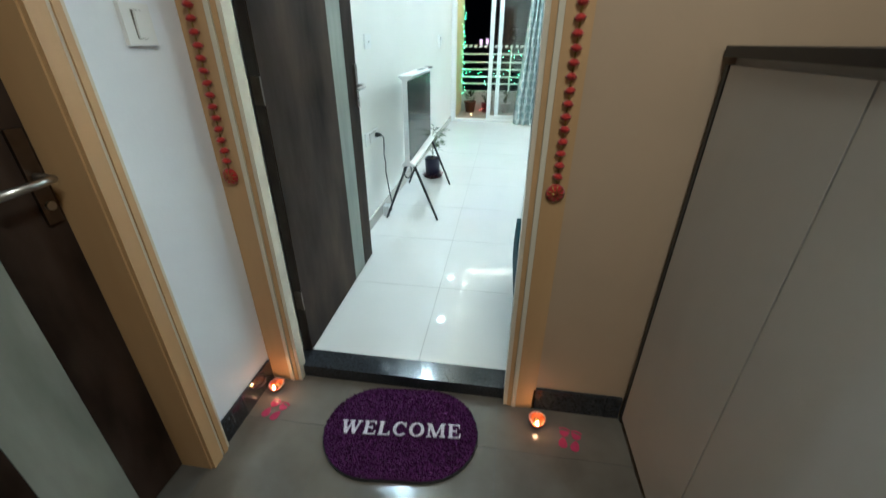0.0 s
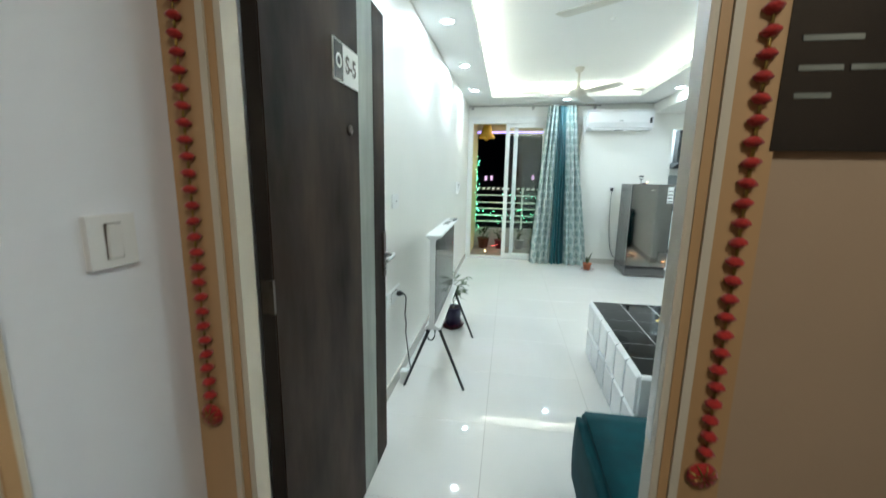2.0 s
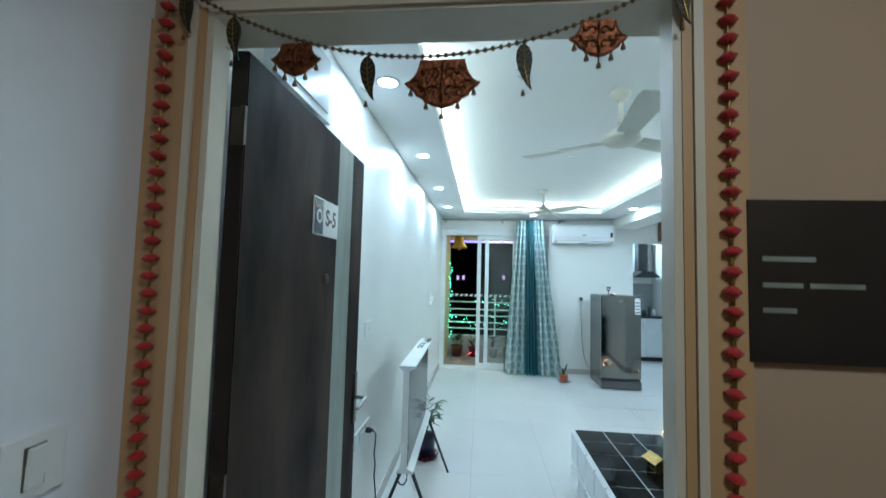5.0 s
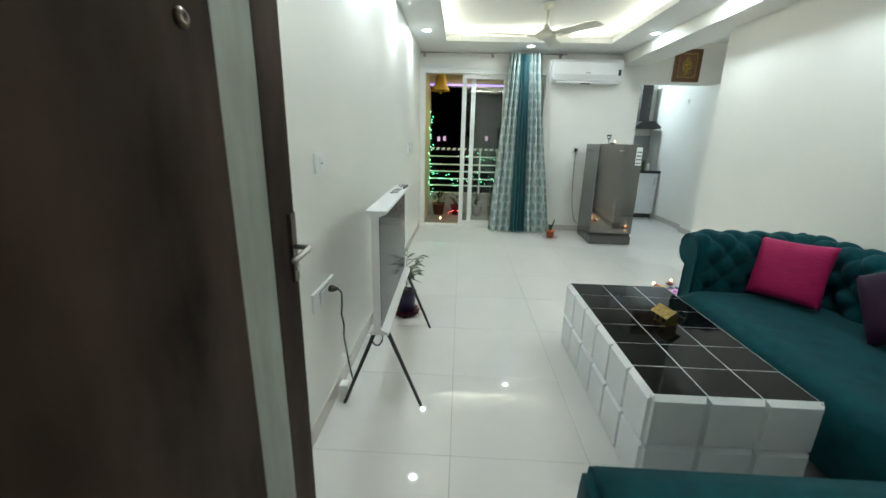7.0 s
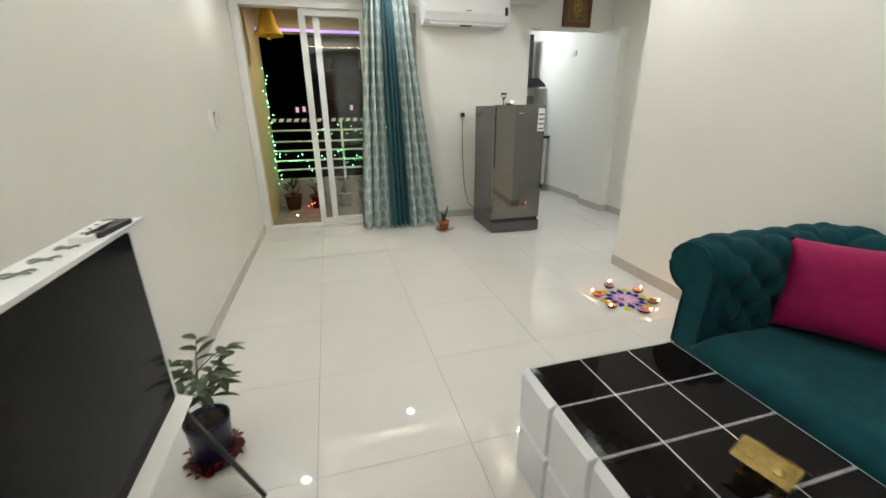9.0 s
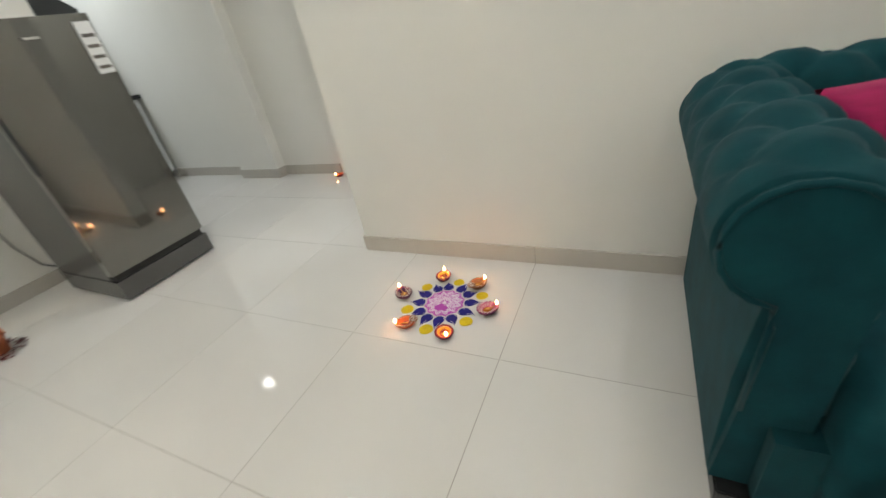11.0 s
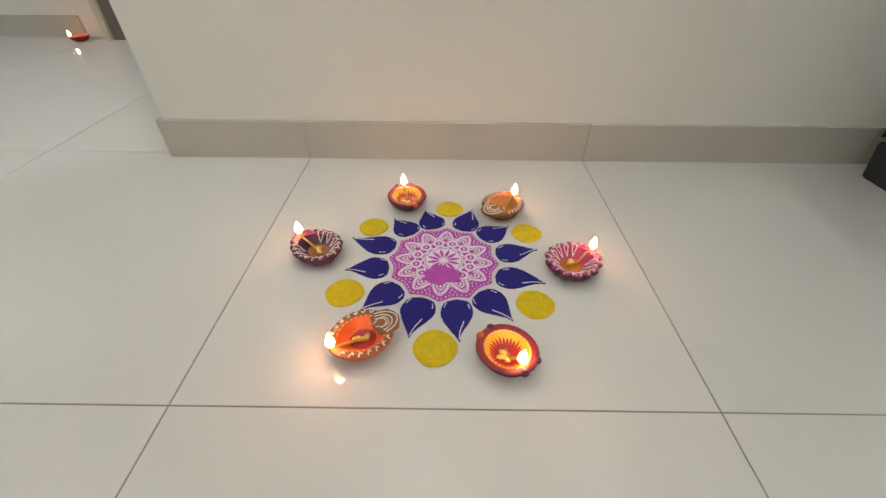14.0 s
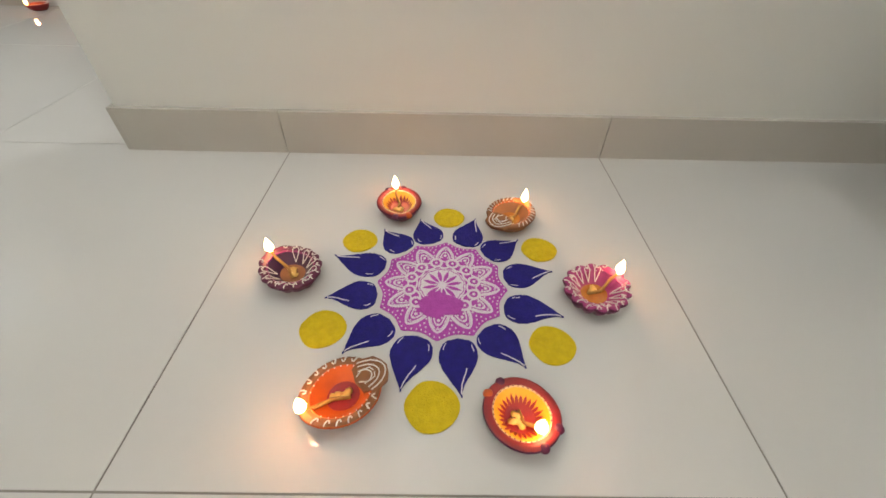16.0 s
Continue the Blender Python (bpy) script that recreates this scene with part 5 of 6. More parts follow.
# ---- coffee table ----
def coffee_table():
    X0, X1, Y0, Y1, H = 1.345, 1.970, 1.632, 2.825, 0.427
    ob = thing("coffee_table", "low block table with white side panels and a black tiled top", "coffee table", ((X0 + X1) / 2, (Y0 + Y1) / 2, 0))
    hx, hy = (X1 - X0) / 2, (Y1 - Y0) / 2
    part("core", box(-hx + 0.014, hx - 0.014, -hy + 0.014, hy - 0.014, 0.0, H - 0.0008), M_TABLEG, ob, "silver core showing in the joints")
    tw, tl = 2 * hx / 3, 2 * hy / 6
    cw, cl = 2 * (hx - 0.0135) / 3, 2 * (hy - 0.0135) / 6      # the tiles lie inside the chamfered panels
    top = None
    for i in range(3):
        for j in range(6):
            if top is None:
                t = part("top_tile", box(-cw / 2 + 0.003, cw / 2 - 0.003, -cl / 2 + 0.003, cl / 2 - 0.003, 0, 0.006), M_TABLEB, ob, "black glass tile", bevel=0.001, segs=1)
                top = t.data
            else:
                t = new("top_tile", top)
                t.parent = ob
            t.location = (cw * (i - 1), cl * (j - 2.5), H - 0.0055)
    ph = (H + 0.001) / 2

    def panel(w):
        bm = box(-w / 2 + 0.001, w / 2 - 0.001, -0.007, 0.0138, 0.0005, ph - 0.0002)
        for v in bm.verts:
            if v.co.y < 0.001:
                v.co.x *= 1 - 0.020 / w
                v.co.z = 0.010 if v.co.z < ph / 2 else ph - 0.019
        return bm
    for k in range(2):
        z = k * ph
        for w, n, mk in ((tl, 6, "y"), (tw, 3, "x")):
            shared = None
            for i in range(n):
                for s in (-1, 1):
                    if shared is None:
                        p = part("side_panel", panel(w), M_TABLEW, ob, "bevelled white glass panel")
                        shared = p.data
                    else:
                        p = new("side_panel", shared)
                        p.parent = ob
                    u = (i - (n - 1) / 2) * w
                    if mk == "x":
                        p.matrix_basis = pose(s * u, s * hy, z, 0, 0, 0 if s < 0 else 180)
                    else:
                        p.matrix_basis = pose(s * hx, u, z, 0, 0, -90 if s < 0 else 90)
    return ob


coffee_table()


def house_box():
    ob = thing("brass_box", "small brass house-shaped box on the coffee table", "ornament", (1.70, 2.265, 0.4285), -78)
    ob.scale = (0.86, 0.86, 1.04)
    part("body", box(-0.050, 0.050, -0.037, 0.037, 0.0, 0.050), M_BRASS, ob, bevel=0.003)
    for sx in (-0.026, 0.026):
        part("window", box(sx - 0.012, sx + 0.012, -0.0385, 0.0385, 0.014, 0.036), M_BLACK, ob, "dark cut-out window")
    for s in (-1, 1):
        rf = part("roof_slab", turned(box(-0.072, 0.072, 0.0, 0.066, 0.0, 0.004), pose(0, 0, 0.078, 0, 0, 0) @ pose(0, 0, 0, -30 if s > 0 else 30, 0, 0) @ (Matrix.Identity(4) if s > 0 else pose(0, -0.066, 0))), M_BRASS, ob, bevel=0.0015)
        for k in (-1, 1):
            part("stud", turned(lathe([(0.014, 0), (0.0125, 0.004), (0.0115, 0.0045), (0.008, 0.003), (0.004, 0.005), (0, 0.0055)], 16), pose(k * 0.034, s * 0.032, 0.0625, -30 * s, 0, 0)), M_BRASS, rf, "raised brass stud", smooth=True)
    part("gable", prism([(-0.037, 0.050), (0.037, 0.050), (0.0, 0.076)], 0.100, "x", (-0.050, 0, 0)), M_BRASS, ob)
    for sx in (-0.046, 0.046):
        for sy in (-0.033, 0.033):
            part("foot", box(sx - 0.006, sx + 0.006, sy - 0.006, sy + 0.006, -0.0005, 0.004), M_BRASS, ob)
    return ob


house_box()

# ---- sofa ----
def tuft(u, v, du=0.080, dv=0.080, depth=0.042):
    """Diamond-buttoned padding: how far the cloth stands out at (u, v)."""
    p, q = u / du + v / dv, u / du - v / dv
    dp, dq = p / 2 - round(p / 2), q / 2 - round(q / 2)
    fold = min(abs(dp), abs(dq)) * 2
    but = math.sqrt((dp * 2) ** 2 + (dq * 2) ** 2)
    return depth * (min(1, fold * 1.5) ** 0.6 * 0.52 + min(1, but * 1.1) ** 0.7 * 0.48) - 0.005


def rolled(length, seat, thick, top, roll, curl=1.28, nu=110, nv=84):
    """A rolled, buttoned arm or back, running along x; its inner face looks to -y."""
    bm = bmesh.new()
    path = []
    for i in range(nv):
        s = i / (nv - 1)
        if s < 0.38:
            k = s / 0.38
            path.append((0.004 * math.sin(k * 3), seat - 0.10 + k * (top - roll - seat + 0.10), 1.0 if k > 0.12 else k / 0.12))
        elif s < 0.80:
            a = math.pi - (s - 0.38) / 0.42 * math.pi * curl
            path.append((roll + roll * math.cos(a), top - roll + roll * math.sin(a), 1.0 if s < 0.48 else max(0.0, (0.70 - s) / 0.22)))
        else:
            k = (s - 0.80) / 0.20
            a = math.pi - math.pi * curl
            ye, ze = roll + roll * math.cos(a), top - roll + roll * math.sin(a)
            path.append((ye + (thick - ye) * min(1, k * 2.5), ze + (0.07 - ze) * k, 0.0))
    lens, L = [], 0
    for i, p in enumerate(path):
        if i:
            L += math.hypot(p[0] - path[i - 1][0], p[1] - path[i - 1][1])
        lens.append(L)
    rows = []
    for j in range(nu):
        x = length * j / (nu - 1)
        fade = min(1, x / 0.05, (length - x) / 0.03 + 0.4)
        row = []
        for i, (y, z, w) in enumerate(path):
            a, b = path[max(i - 1, 0)], path[min(i + 1, nv - 1)]
            ty, tz = b[0] - a[0], b[1] - a[1]
            q = math.hypot(ty, tz) or 1
            ny, nz = -tz / q, ty / q
            h = tuft(x, lens[i] - 0.03) * w * fade
            row.append(bm.verts.new((x, y + ny * h, z + nz * h)))
        rows.append(row)
    for a, b in zip(rows, rows[1:]):
        for i in range(nv - 1):
            bm.faces.new((a[i], a[i + 1], b[i + 1], b[i]))
    for r in (rows[0], rows[-1]):
        bm.faces.new(r)
    return bm


def sofa():
    ob = thing("sofa", "teal velvet buttoned sofa with rolled arms along the wall", "sofa", (0, 0, 0))
    Y0, Y1, XF, XBK, SEAT = 0.98, 2.995, 2.09, 3.003, 0.405
    base = box(XF + 0.03, XBK - 0.04, Y0 + 0.06, Y1 - 0.06, 0.07, 0.27)
    part("base", base, M_VELVET, ob, bevel=0.02, segs=3)
    # seat: one long soft cushion
    bm = bmesh.new()
    nx, ny = 26, 50
    sx0, sx1, sy0, sy1 = XF, XBK - 0.14, Y0 + 0.14, Y1 - 0.135
    lay = []
    for i in range(nx):
        u = i / (nx - 1)
        row = []
        for j in range(ny):
            v = j / (ny - 1)
            d = min(u * (sx1 - sx0), 0.12) / 0.12
            e = min(v, 1 - v) * (sy1 - sy0)
            edge = (1 - (1 - d) ** 2.6) * (1 - (1 - min(1, e / 0.05)) ** 2)
            row.append(bm.verts.new((sx0 + u * (sx1 - sx0), sy0 + v * (sy1 - sy0), SEAT - 0.055 * (1 - edge) + 0.004 * math.sin(9 * v + 2 * u) * edge)))
        lay.append(row)
    for a, b in zip(lay, lay[1:]):
        for j in range(ny - 1):
            bm.faces.new((a[j], a[j + 1], b[j + 1], b[j]))
    rim = lay[0] + [r[-1] for r in lay[1:]] + lay[-1][-2::-1] + [r[0] for r in lay[-2:0:-1]]
    low = [bm.verts.new((v.co.x, v.co.y, 0.20)) for v in rim]
    for i in range(len(rim)):
        j = (i + 1) % len(rim)
        bm.faces.new((rim[i], rim[j], low[j], low[i]))
    part("seat", bm, M_VELVET, ob, "plain padded seat", smooth=True)
    part("front_rail", box(XF + 0.012, XF + 0.05, Y0 + 0.14, Y1 - 0.14, 0.07, 0.26), M_VELVET, ob, bevel=0.015, segs=3)
    # back, its inner face to -x; arms, their inner faces to the seat
    back = rolled(Y1 - Y0 - 0.06, SEAT, 0.17, 0.762, 0.088, nu=260)
    part("backrest", turned(back, Matrix(((0, 1, 0, XBK - 0.185), (1, 0, 0, Y0 + 0.03), (0, 0, 1, 0), (0, 0, 0, 1)))), M_VELVET, ob, "deep-buttoned rolled back", smooth=True)
    al = XBK - 0.12 - (XF + 0.085)
    far = rolled(al, SEAT, 0.145, 0.755, 0.110, 1.44, nu=130)
    part("arm", turned(far, Matrix(((1, 0, 0, XF + 0.085), (0, 1, 0, Y1 - 0.135), (0, 0, 1, 0), (0, 0, 0, 1)))), M_VELVET, ob, "deep-buttoned rolled arm", smooth=True)
    near = rolled(al, SEAT, 0.145, 0.755, 0.110, 1.44, nu=130)
    part("arm", turned(near, Matrix(((1, 0, 0, XF + 0.085), (0, -1, 0, Y0 + 0.135), (0, 0, 1, 0), (0, 0, 0, 1)))), M_VELVET, ob, "deep-buttoned rolled arm", smooth=True)
    for s, yc in ((1, Y1 - 0.135), (-1, Y0 + 0.135)):
        out = []
        for i in range(15):
            a = math.pi * (1.05 - 1.50 * i / 14)
            out.append((yc + s * (0.108 + 0.104 * math.cos(a)), 0.645 + 0.104 * math.sin(a)))
        out += [(yc + s * 0.120, 0.50), (yc + s * 0.128, 0.30), (yc + s * 0.145, 0.075), (yc + s * 0.02, 0.075), (yc + s * 0.012, 0.45)]
        part("arm_front", prism(out, 0.022, "x", (XF + 0.066, 0, 0)), M_VELVET, ob, "flat arm facing with piped edge", bevel=0.008, segs=3)
        part("piping", tube([(XF + 0.066, y, z) for y, z in out[:17]], 0.006, 8), M_VELVET, ob, smooth=True)
    for xx in (XF + 0.09, XBK - 0.10):
        for yy in (Y0 + 0.055, Y1 - 0.055):
            bm = box(-0.058, 0.058, -0.056, 0.056, 0.0, 0.074)
            for v in bm.verts:
                if v.co.z < 0.01:
                    v.co.x, v.co.y = v.co.x * 0.82, v.co.y * 0.90
            part("foot", turned(bm, pose(xx, yy, 0)), M_BLACK, ob, "black tapered foot", bevel=0.004)
    return ob


sofa()


def ottoman():
    ob = thing("ottoman", "low teal velvet bench by the entrance", "ottoman", (1.53, 0.985, 0))
    bm = bmesh.new()
    bx(bm, -0.52, 0.52, -0.355, 0.355, 0.06, 0.404)
    bmesh.ops.subdivide_edges(bm, edges=bm.edges, cuts=7, use_grid_fill=True)
    for v in bm.verts:
        x, y, z = v.co
        if z > 0.38:
            v.co.z += 0.012 * (1 - (x / 0.52) ** 4) * (1 - (y / 0.355) ** 4)
        v.co.x += 0.010 * (1 if x > 0 else -1) * (abs(x) > 0.5) * (1 - ((z - 0.23) / 0.18) ** 2)
    part("cushion", bm, M_VELVET, ob, smooth=True, bevel=0.028, segs=4)
    for sx in (-0.44, 0.44):
        for sy in (-0.28, 0.28):
            part("foot", lathe([(0.02, 0), (0.028, 0.065), (0, 0.065)], 8, (sx, sy, 0)), M_BLACK, ob, "black foot")
    return ob


ottoman()


def cushion(label, material, at, u, v, w, h, t):
    """A pillow centred at `at`, spanned by unit directions u (across) and v (up)."""
    u, v = Vector(u).normalized(), Vector(v).normalized()
    n = u.cross(v).normalized()
    v = n.cross(u)
    bm = bmesh.new()
    N = 26
    sides = []
    for s in (1, -1):
        g = []
        for i in range(N):
            row = []
            for j in range(N):
                a, b = 2 * i / (N - 1) - 1, 2 * j / (N - 1) - 1
                puff = max(0, (1 - a ** 4) * (1 - b ** 4)) ** 0.6
                pull = 1 - 0.055 * (1 - a * a) * abs(b) ** 3 - 0.055 * (1 - b * b) * abs(a) ** 3
                wr = 0.004 * math.sin(11 * a + 6 * b * s) * puff * (1 - puff * 0.5)
                p = Vector(at) + u * (a * w / 2 * pull) + v * (b * h / 2 * pull) + n * s * (t / 2 * puff + wr)
                row.append(bm.verts.new(p))
            g.append(row)
        for x, y in zip(g, g[1:]):
            for j in range(N - 1):
                bm.faces.new((x[j], x[j + 1], y[j + 1], y[j]))
    bmesh.ops.remove_doubles(bm, verts=bm.verts, dist=0.0006)
    ob = part("cushion", bm, material, smooth=True)
    return tagged(ob, label, "cushion", "cushions on the sofa")


cushion("magenta silk cushion leaning in the sofa corner", M_MAGENTA, (2.60, 2.685, 0.600), (0.16, -0.32, 0.02), (0.22, 0.17, 1.0), 0.39, 0.37, 0.13)
cushion("dark purple silk cushion standing on the sofa", M_PURPLE, (2.70, 2.12, 0.640), (0.258, -0.80, 0.547), (0.161, 0.581, 0.787), 0.39, 0.37, 0.13)

# ---- plants ----
def leafy(bm, base, tip_dir, length, width, droop):
    """One pointed leaf as a bent strip."""
    d = Vector(tip_dir).normalized()
    side = d.cross(Vector((0, 0, 1))).normalized()
    rows = []
    for i in range(6):
        u = i / 5
        c = Vector(base) + d * length * u + Vector((0, 0, -droop * length * u * u))
        w = width * math.sin(math.pi * min(1, u * 0.93 + 0.05)) ** 0.8 / 2
        rows.append([bm.verts.new(c + side * w + Vector((0, 0, 0.15 * w))), bm.verts.new(c - Vector((0, 0, 0.1 * w))), bm.verts.new(c - side * w + Vector((0, 0, 0.15 * w)))])
    for a, b in zip(rows, rows[1:]):
        for j in range(2):
            bm.faces.new((a[j], a[j + 1], b[j + 1], b[j]))


def potted_shrub():
    ob = thing("potted_plant", "leafy green plant in a dark blue pot ringed with petals", "plant", (0.230, 3.165, 0))
    part("saucer", lathe([(0.080, 0), (0.090, 0.015), (0.082, 0.018), (0.0, 0.012)], 28), M_BLACK, ob, smooth=True)
    part("pot", lathe([(0.058, 0.014), (0.067, 0.022), (0.076, 0.172), (0.079, 0.190), (0.073, 0.192), (0.070, 0.172), (0, 0.170)], 32), M_POTBLUE, ob, "dark blue glazed pot", smooth=True)
    part("soil", lathe([(0.071, 0.174), (0.05, 0.180), (0, 0.182)], 24), M_SOIL, ob, "dark potting soil", smooth=True)
    rnd = random.Random(21)
    ring = bmesh.new()
    for k in range(120):
        a, r = rnd.uniform(0, 6.28), rnd.uniform(0.066, 0.092)
        b = (r * math.cos(a), r * math.sin(a), rnd.uniform(0.004, 0.05))
        leafy(ring, b, (math.cos(a + rnd.uniform(-1, 1)), math.sin(a + rnd.uniform(-1, 1)), rnd.uniform(-0.2, 0.7)), 0.028, 0.016, 0.2)
    part("petal_ring", ring, M_PETAL, ob, "glossy dark red petal garland")
    stems, leaves = bmesh.new(), []
    tube([(0, 0, 0.15), (0.004, 0.002, 0.23), (0.0, 0.006, 0.38)], 0.005, 7, stems, 0.7)
    for k in range(14):
        a = k * 2.4 + 0.3
        z0 = 0.225 + 0.0125 * k
        ln = rnd.uniform(0.07, 0.12)
        tip = Vector((ln * math.cos(a), ln * math.sin(a), z0 + rnd.uniform(0.05, 0.13)))
        tube([(0.002, 0.003, z0), tuple(Vector((0.002, 0.003, z0)).lerp(tip, 0.5) + Vector((0, 0, 0.012))), tuple(tip)], 0.0028, 5, stems, 0.5)
        for j in range(5):
            q = Vector((0.002, 0.003, z0)).lerp(tip, 0.45 + 0.13 * j)
            leaves.append((q, a + rnd.uniform(-1.7, 1.7), rnd.uniform(0.060, 0.090), rnd.uniform(0.024, 0.036), rnd.uniform(0.1, 0.6), rnd.uniform(-0.1, 0.7)))
    part("stem", stems, M_STEM, ob, smooth=True)
    for q, a, ln, w, dr, up in leaves:
        bm = bmesh.new()
        leafy(bm, q, (math.cos(a), math.sin(a), up), ln, w, dr)
        part("leaf", bm, M_LEAF, ob, smooth=True)
    return ob


potted_shrub()


def snake_plant():
    ob = thing("potted_plant", "small upright succulent in a terracotta pot by the curtain", "plant", (1.895, 5.825, 0))
    part("pot", lathe([(0.043, 0.012), (0.056, 0.088), (0.063, 0.090), (0.063, 0.112), (0.054, 0.112), (0.050, 0.092), (0, 0.090)], 24), M_POTRED, ob, smooth=True)
    part("soil", lathe([(0.052, 0.091), (0, 0.097)], 16), M_SOIL, ob)
    rnd = random.Random(5)
    ring = bmesh.new()
    for k in range(70):
        a, r = rnd.uniform(0, 6.28), rnd.uniform(0.046, 0.092)
        leafy(ring, (r * math.cos(a), r * math.sin(a), rnd.uniform(0.002, 0.03)), (math.cos(a + rnd.uniform(-1, 1)), math.sin(a + rnd.uniform(-1, 1)), rnd.uniform(-0.1, 0.5)), 0.026, 0.015, 0.2)
    part("petal_ring", ring, M_PETAL, ob, "dark red petal ring")
    for a, ln, up in ((0.4, 0.20, 3.0), (3.0, 0.15, 1.2), (4.6, 0.13, 2.2), (1.8, 0.12, 2.5)):
        bm = bmesh.new()
        leafy(bm, (0, 0, 0.09), (math.cos(a), math.sin(a), up), ln, 0.036, 0.05)
        part("leaf", bm, M_LEAF, ob, smooth=True)
    return ob


snake_plant()

# ---- back wall ----
def curtain():
    ob = thing("curtain", "long pleated curtain, grey with teal motifs and a plain teal band", "curtain", (0, 6.20, 0))
    rnd = random.Random(3)

    def sheet(u0, u1, material, folds, phase):
        bm = bmesh.new()
        uvl = bm.loops.layers.uv.new("UVMap")
        NU, NV = int(folds * 20), 40
        cloth, vs = 0.0, []
        for i in range(NU + 1):
            u = u0 + (u1 - u0) * i / NU
            col = []
            for j in range(NV + 1):
                v = j / NV
                z = 2.425 - 2.405 * v
                xt, xb = 1.222 + 0.42 * u, 1.03 + 0.875 * u + (0.02 * math.sin(7 * u) if v > 0.5 else 0)
                k = v ** 1.05
                x = xt + (xb - xt) * k
                amp = 0.050 + 0.016 * v
                ph = 2 * math.pi * folds * (u - u0) / (u1 - u0) + phase + 0.35 * math.sin(3 * v + 5 * u)
                y = -0.13 * v + amp * math.copysign(abs(math.sin(ph)) ** 0.9, math.sin(ph)) + 0.012 * math.sin(2.3 * ph + 4 * v)
                x += 0.010 * math.sin(ph * 2 + 0.6) * v
                col.append(bm.verts.new((x, y, z + 0.006 * math.sin(ph) * v)))
            vs.append(col)
        uvs = [i / NU * (u1 - u0) * 1.45 for i in range(NU + 1)]
        for i in range(NU):
            for j in range(NV):
                f = bm.faces.new((vs[i][j], vs[i][j + 1], vs[i + 1][j + 1], vs[i + 1][j]))
                for lp, (a, b) in zip(f.loops, ((i, j), (i, j + 1), (i + 1, j + 1), (i + 1, j))):
                    lp[uvl].uv = (uvs[a], b / NV * 2.4)
        return bm
    for a, b, m, f, p in ((0.0, 0.37, M_CURT_B, 3.4, 0.3), (0.37, 0.62, M_CURT_A, 3.5, 0.9), (0.62, 1.0, M_CURT_B, 3.4, 0.2)):
        part("panel", sheet(a, b, m, f, p), m, ob, "plain teal satin band" if m is M_CURT_A else "grey satin with round teal motifs", smooth=True)
    return ob


curtain()
rod = thing("curtain_rod", "thin metal curtain rod across the balcony opening", "curtain rod", (0, 6.205, 2.425))
part("rod", tube([(0.02, 0, 0), (1.98, 0, 0)], 0.010, 10), M_ROD, rod, smooth=True)
for xx in (0.06, 1.0, 1.92):
    part("bracket", boxes([(xx - 0.008, xx + 0.008, 0.0, 0.143, -0.008, 0.008), (xx - 0.018, xx + 0.018, 0.135, 0.144, -0.03, 0.03)]), M_ROD, rod, bevel=0.002)
for i in range(8):
    part("ring", turned(lathe([(0.020, -0.004), (0.024, -0.004), (0.024, 0.004), (0.020, 0.004), (0.020, -0.004)], 18, caps=False), pose(1.25 + 0.057 * i, 0, 0, 0, 90, 0)), M_ROD, rod, smooth=True)

ac = thing("air_conditioner", "white split air conditioner high on the wall", "air conditioner", (2.265, YB, 2.075))
out = [(0.0, 0.0), (-0.12, 0.0), (-0.185, 0.035), (-0.205, 0.10), (-0.205, 0.25), (-0.18, 0.285), (0.0, 0.295)]
bm = bmesh.new()
e0, e1 = ([bm.verts.new((x, y, z)) for y, z in out] for x in (-0.455, 0.455))
for i in range(len(out)):
    j = (i + 1) % len(out)
    bm.faces.new((e0[i], e0[j], e1[j], e1[i]))
bm.faces.new(e0), bm.faces.new(e1[::-1])
part("case", bm, M_AC, ac, bevel=0.010, segs=3)
part("front_panel", box(-0.45, 0.45, -0.2105, -0.2065, 0.105, 0.245), M_AC, ac, bevel=0.002)
part("louvre", turned(box(-0.40, 0.40, -0.006, 0.0, -0.035, 0.035), pose(0, -0.155, 0.012, -58, 0, 0)), M_AC, ac, bevel=0.002)
part("display", box(0.395, 0.43, -0.2125, -0.2107, 0.09, 0.165), M_BLACK, ac, "small dark display")
part("vent_slot", box(-0.06, 0.06, -0.15, -0.08, -0.006, 0.002), M_BLACK, ac, "dark sensor under the case")
part("logo_bar", box(-0.03, 0.03, -0.2122, -0.2107, 0.115, 0.123), M_GREYINK, ac)


